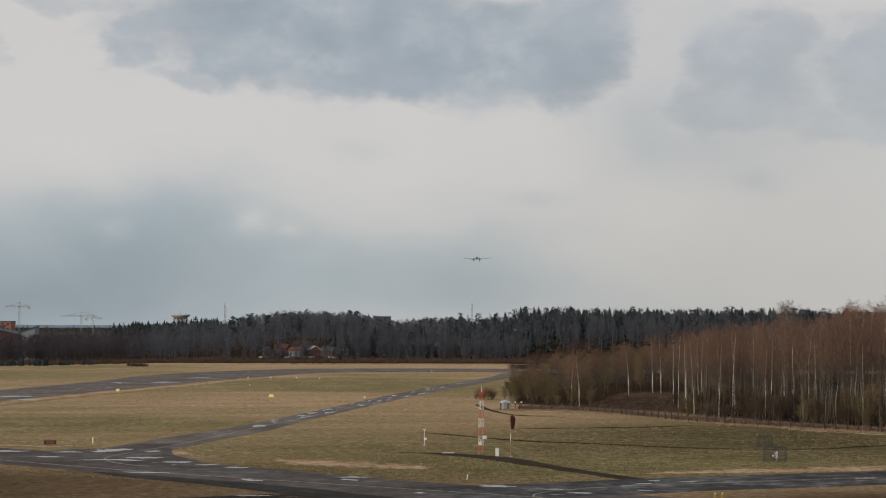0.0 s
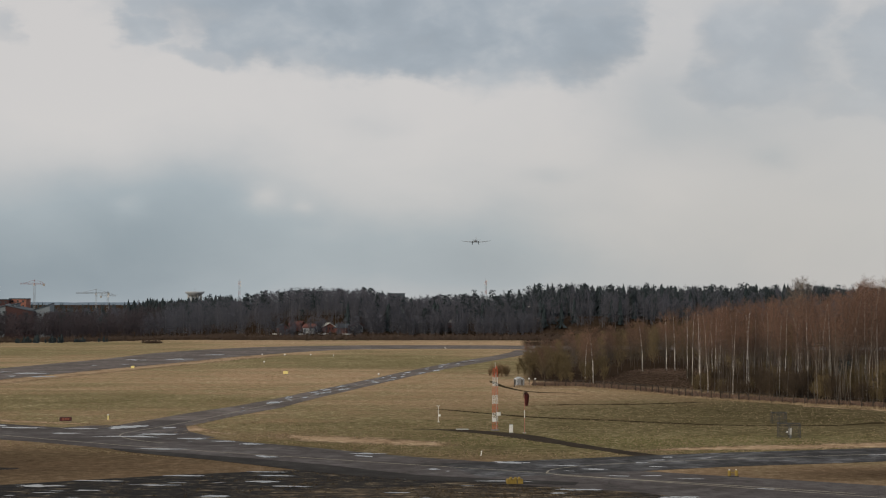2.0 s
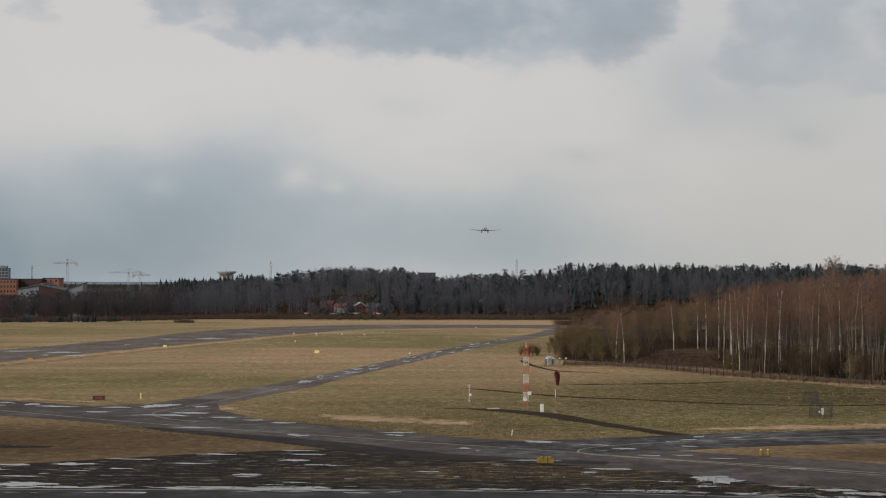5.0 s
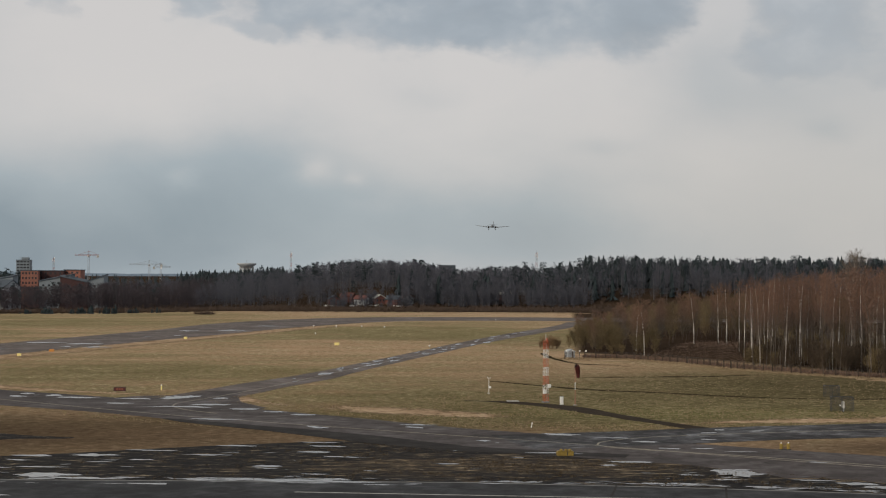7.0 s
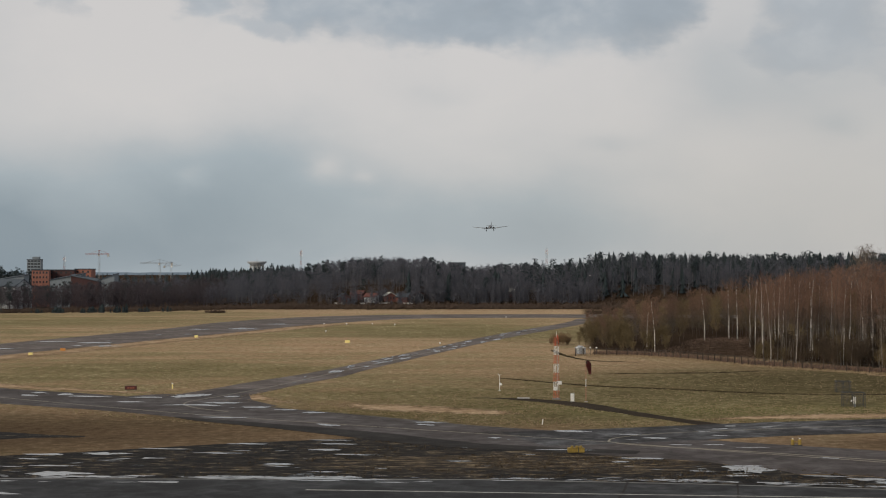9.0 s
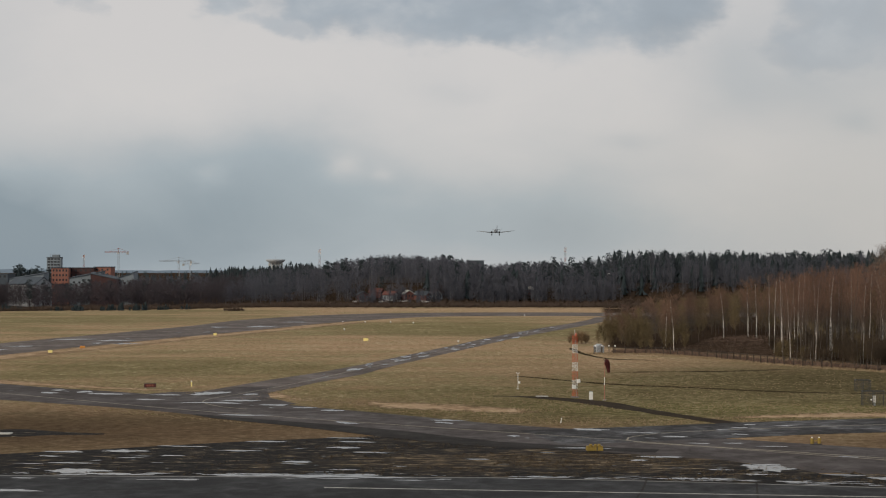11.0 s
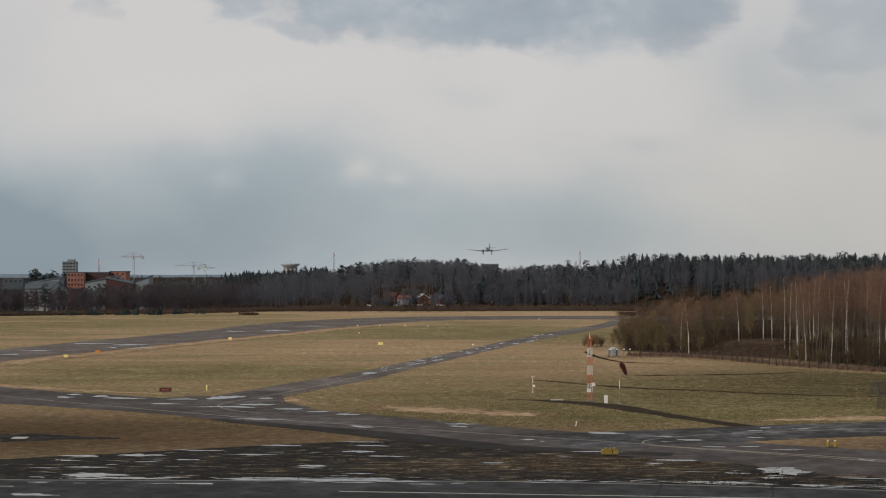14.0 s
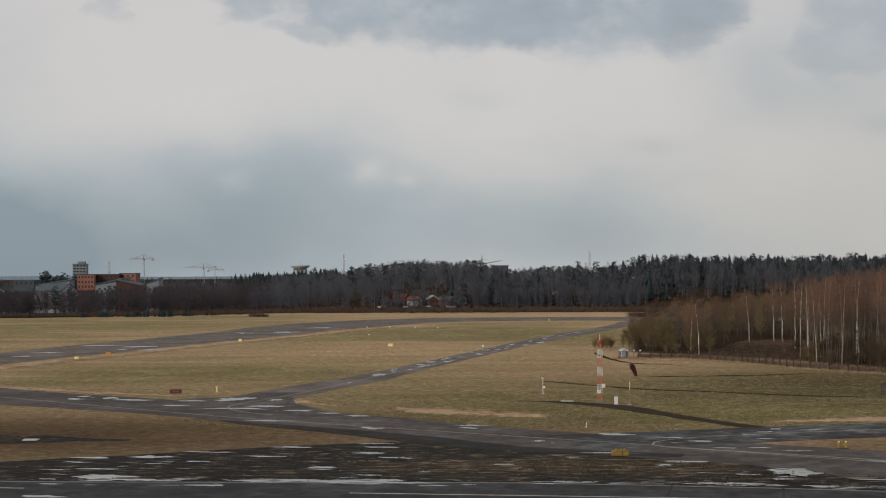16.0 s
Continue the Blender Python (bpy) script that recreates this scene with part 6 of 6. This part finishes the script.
    for i in range(121):
        x = -2400 + 40 * i
        verts += [(x, 4600, -5), (x, 4600, 22.0 + 2.5 * noise.noise((i * 0.23, 0.5, 0)) + 2.0 * noise.noise((i * 0.9, 3.5, 0)))]
    for i in range(120):
        faces.append((2 * i, 2 * i + 2, 2 * i + 3, 2 * i + 1))
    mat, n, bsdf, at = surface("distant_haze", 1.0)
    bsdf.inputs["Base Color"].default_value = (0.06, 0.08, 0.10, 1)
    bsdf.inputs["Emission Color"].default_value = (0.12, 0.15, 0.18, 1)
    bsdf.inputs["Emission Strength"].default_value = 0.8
    tagged(sheet("backdrop", verts, faces, mat), "distant wooded ridge on the horizon, haze painted as a pale blue glow", "distance", kind="structure")


build_skyline()

# ---- the aeroplane ----


def wing_mesh(span0, span1, chord0, chord1, thick0, thick1, sweep, rise):
    """One tapered wing panel with an aerofoil section, along +x from span0 to span1; the nose is -y."""
    section = ((0.0, 0.0), (0.06, 0.5), (0.3, 0.62), (0.65, 0.36), (1.0, 0.0), (0.65, -0.18), (0.3, -0.38), (0.06, -0.35))
    bm, rings = bmesh.new(), []
    for k in range(5):
        s = k / 4
        x, chord, thick = span0 + (span1 - span0) * s, chord0 + (chord1 - chord0) * s, thick0 + (thick1 - thick0) * s
        if k == 4:
            chord, thick = chord * 0.8, thick * 0.5
        y0 = sweep * s + (0.1 * chord1 if k == 4 else 0)
        rings.append([bm.verts.new((x, y0 + a * chord, rise * s + b * thick)) for a, b in section])
    for one, two in zip(rings, rings[1:]):
        for j in range(8):
            bm.faces.new((one[j], one[(j + 1) % 8], two[(j + 1) % 8], two[j]))
    bm.faces.new(rings[0])
    bm.faces.new(rings[-1][::-1])
    bmesh.ops.recalc_face_normals(bm, faces=bm.faces[:])
    return bm


def mirror(bm):
    bmesh.ops.scale(bm, vec=(-1, 1, 1), verts=bm.verts[:])
    bmesh.ops.reverse_faces(bm, faces=bm.faces[:])
    return bm


def aeroplane():
    """A twin-engined propeller airliner of the 1930s, 29 m span, with the wheels down; the nose points to -y."""
    ob = thing("aeroplane", Matrix(), "old twin-engined silver propeller airliner landing with wheels down", "aeroplane")
    hull = ((-6.2, 0.15, 0.05), (-6.0, 0.55, 0.0), (-5.2, 0.95, 0.05), (-4.0, 1.18, 0.12), (-2.0, 1.25, 0.15), (3.0, 1.25, 0.15), (6.5, 1.05, 0.25), (9.5, 0.7, 0.45), (12.2, 0.30, 0.7), (13.2, 0.08, 0.85))
    smooth(part("fuselage", tube([(0, y, z) for y, r, z in hull], [r for y, r, z in hull], 18), ALU, ob))
    smooth(part("cockpit_roof", tube(((0, -4.9, 0.85), (0, -4.2, 1.05), (0, -3.0, 1.12), (0, -1.8, 1.0)), (0.15, 0.52, 0.6, 0.3), 12), ALU, ob))
    for s in (-1, 1):
        part("windscreen", box((0.55, 0.04, 0.42), (s * 0.34, -4.78, 1.12), Matrix.Rotation(radians(-35), 4, "X")), GLASS_DARK, ob)
        for k in range(7):
            part("cabin_window", box((0.04, 0.5, 0.4), (s * 1.25, -2.2 + k * 1.05, 0.45), bevel=0.0), GLASS_DARK, ob)
        inner = wing_mesh(0.6, 4.3, 4.3, 4.2, 0.75, 0.7, 0.0, 0.0)
        outer = wing_mesh(4.3, 14.5, 4.2, 1.7, 0.68, 0.25, 1.9, 1.15)
        for name, bm in (("inner_wing", inner), ("outer_wing", outer)):
            bmesh.ops.translate(bm, verts=bm.verts[:], vec=(0, -2.2, -0.75))
            smooth(part(name, bm if s > 0 else mirror(bm), ALU, ob))
        tail = wing_mesh(0.2, 4.05, 2.2, 1.2, 0.22, 0.12, 0.7, 0.15)
        bmesh.ops.translate(tail, verts=tail.verts[:], vec=(0, 10.4, 0.85))
        smooth(part("tailplane", tail if s > 0 else mirror(tail), ALU, ob))
        x = s * 2.85
        engine = part("engine", tube(((x, -4.3, -0.45), (x, -4.15, -0.45), (x, -3.2, -0.45), (x, -1.5, -0.5), (x, 1.4, -0.75)), (0.55, 0.70, 0.74, 0.70, 0.2), 16), ALU, ob)
        smooth(engine)
        part("cowling_ring", tube(((x, -4.42, -0.45), (x, -4.28, -0.45)), (0.5, 0.57), 16), DARK_STEEL, engine)
        leg = part("landing_gear_leg", tube(((x - 0.35, -3.1, -0.8), (x - 0.35, -3.2, -2.5)), 0.09, 8), DARK_STEEL, ob)
        part("landing_gear_leg", tube(((x + 0.35, -3.1, -0.8), (x + 0.35, -3.2, -2.5)), 0.09, 8), DARK_STEEL, ob)
        part("drag_strut", tube(((x, -1.6, -0.9), (x, -3.1, -2.2)), 0.06, 6), DARK_STEEL, ob)
        wheel = part("wheel", tube(((x - 0.2, -3.2, -2.5), (x - 0.13, -3.2, -2.5), (x + 0.13, -3.2, -2.5), (x + 0.2, -3.2, -2.5)), (0.45, 0.58, 0.58, 0.45), 18), RUBBER, ob)
        part("hub", tube(((x - 0.22, -3.2, -2.5), (x + 0.22, -3.2, -2.5)), 0.2, 10), STEEL, wheel)
    fin = bmesh.new()
    outline = ((8.6, 0.9), (10.2, 2.3), (11.4, 3.75), (12.4, 3.9), (13.1, 3.2), (13.3, 1.8), (13.1, 0.8))
    sides = [[fin.verts.new((sx * 0.10, y, z)) for y, z in outline] for sx in (-1, 1)]
    fin.faces.new(sides[0])
    fin.faces.new(sides[1][::-1])
    for k in range(7):
        fin.faces.new((sides[0][k], sides[1][k], sides[1][(k + 1) % 7], sides[0][(k + 1) % 7]))
    bmesh.ops.recalc_face_normals(fin, faces=fin.faces[:])
    part("fin", fin, ALU, ob)
    part("tail_wheel", tube(((-0.08, 11.4, -0.35), (0.08, 11.4, -0.35)), 0.2, 10), RUBBER, ob)
    props = []
    for s in (-1, 1):
        bm = bmesh.new()
        add_tube(bm, ((0, -0.35, 0), (0, -0.1, 0), (0, 0.1, 0)), (0.05, 0.14, 0.16), 8)
        for k in range(3):
            made = add_box(bm, (0.2, 0.05, 1.6), (0, 0, 0.85))
            bmesh.ops.rotate(bm, verts=made, cent=(0, 0, 0), matrix=Matrix.Rotation(k * 2.0944, 3, "Y"))
        prop = part("propeller", bm, DARK_STEEL, ob, "dark three-bladed propeller")
        prop.location = (s * 2.85, -4.6, -0.45)
        props.append(prop)
    return ob, props


PLANE, PROPS = aeroplane()


def motions():
    """The landing aeroplane, its propellers and the windsock."""
    rows = []
    for t, x, y, z in ((0, 161.9, 1600, 95.2), (1, 150.6, 1563.5, 90.7), (2, 139.2, 1527, 85.5), (3, 128.3, 1490.5, 80.5), (4, 118.2, 1454, 76.0), (5, 108.8, 1417.5, 72.2),
                       (6, 100.1, 1381, 68.9), (7, 91.9, 1344.5, 66.0), (8, 84.2, 1308, 63.2), (9, 76.7, 1271.5, 60.3), (10, 69.3, 1235, 57.0), (11, 61.8, 1198.5, 53.2),
                       (12, 54.3, 1162, 48.9), (13, 46.9, 1125.5, 44.2), (14, 39.8, 1089, 39.5), (15, 32.2, 1052.5, 34.6), (16, 25.0, 1016, 30.6)):
        roll = blend(((0, -1.0), (4, 0.5), (6.5, 2.0), (9, -1.5), (12, 0.0), (14, -0.5), (16, -3.5)), t)
        yaw = blend(((0, -8.0), (8, -8.0), (12.5, -7.5), (16, -9.5)), t)
        rows.append((t, pose(x, y, z, 4.0, roll, yaw)))
    walk(PLANE, rows)
    PLANE.scale = (1.07, 1.07, 1.07)
    for prop in PROPS:
        at = prop.location.copy()
        walk(prop, [(k * 0.1, pose(*at, 0, 80 * k, 0)) for k in range(161)])
    at = SOCK.location.copy()
    walk(SOCK, [(t, pose(*at, 0, lean, turn)) for t, lean, turn in (
        (0, 6, 20), (4, 2, 40), (6.5, 0, 30), (8, -4, 15), (9, -6, 10), (11.5, -6, 0), (12.5, -10, 0), (13, -14, -5), (13.5, -12, 0), (14, -18, 0), (14.5, -16, 5), (15, -22, 0), (15.5, -20, 5), (16, -18, 0))])


motions()
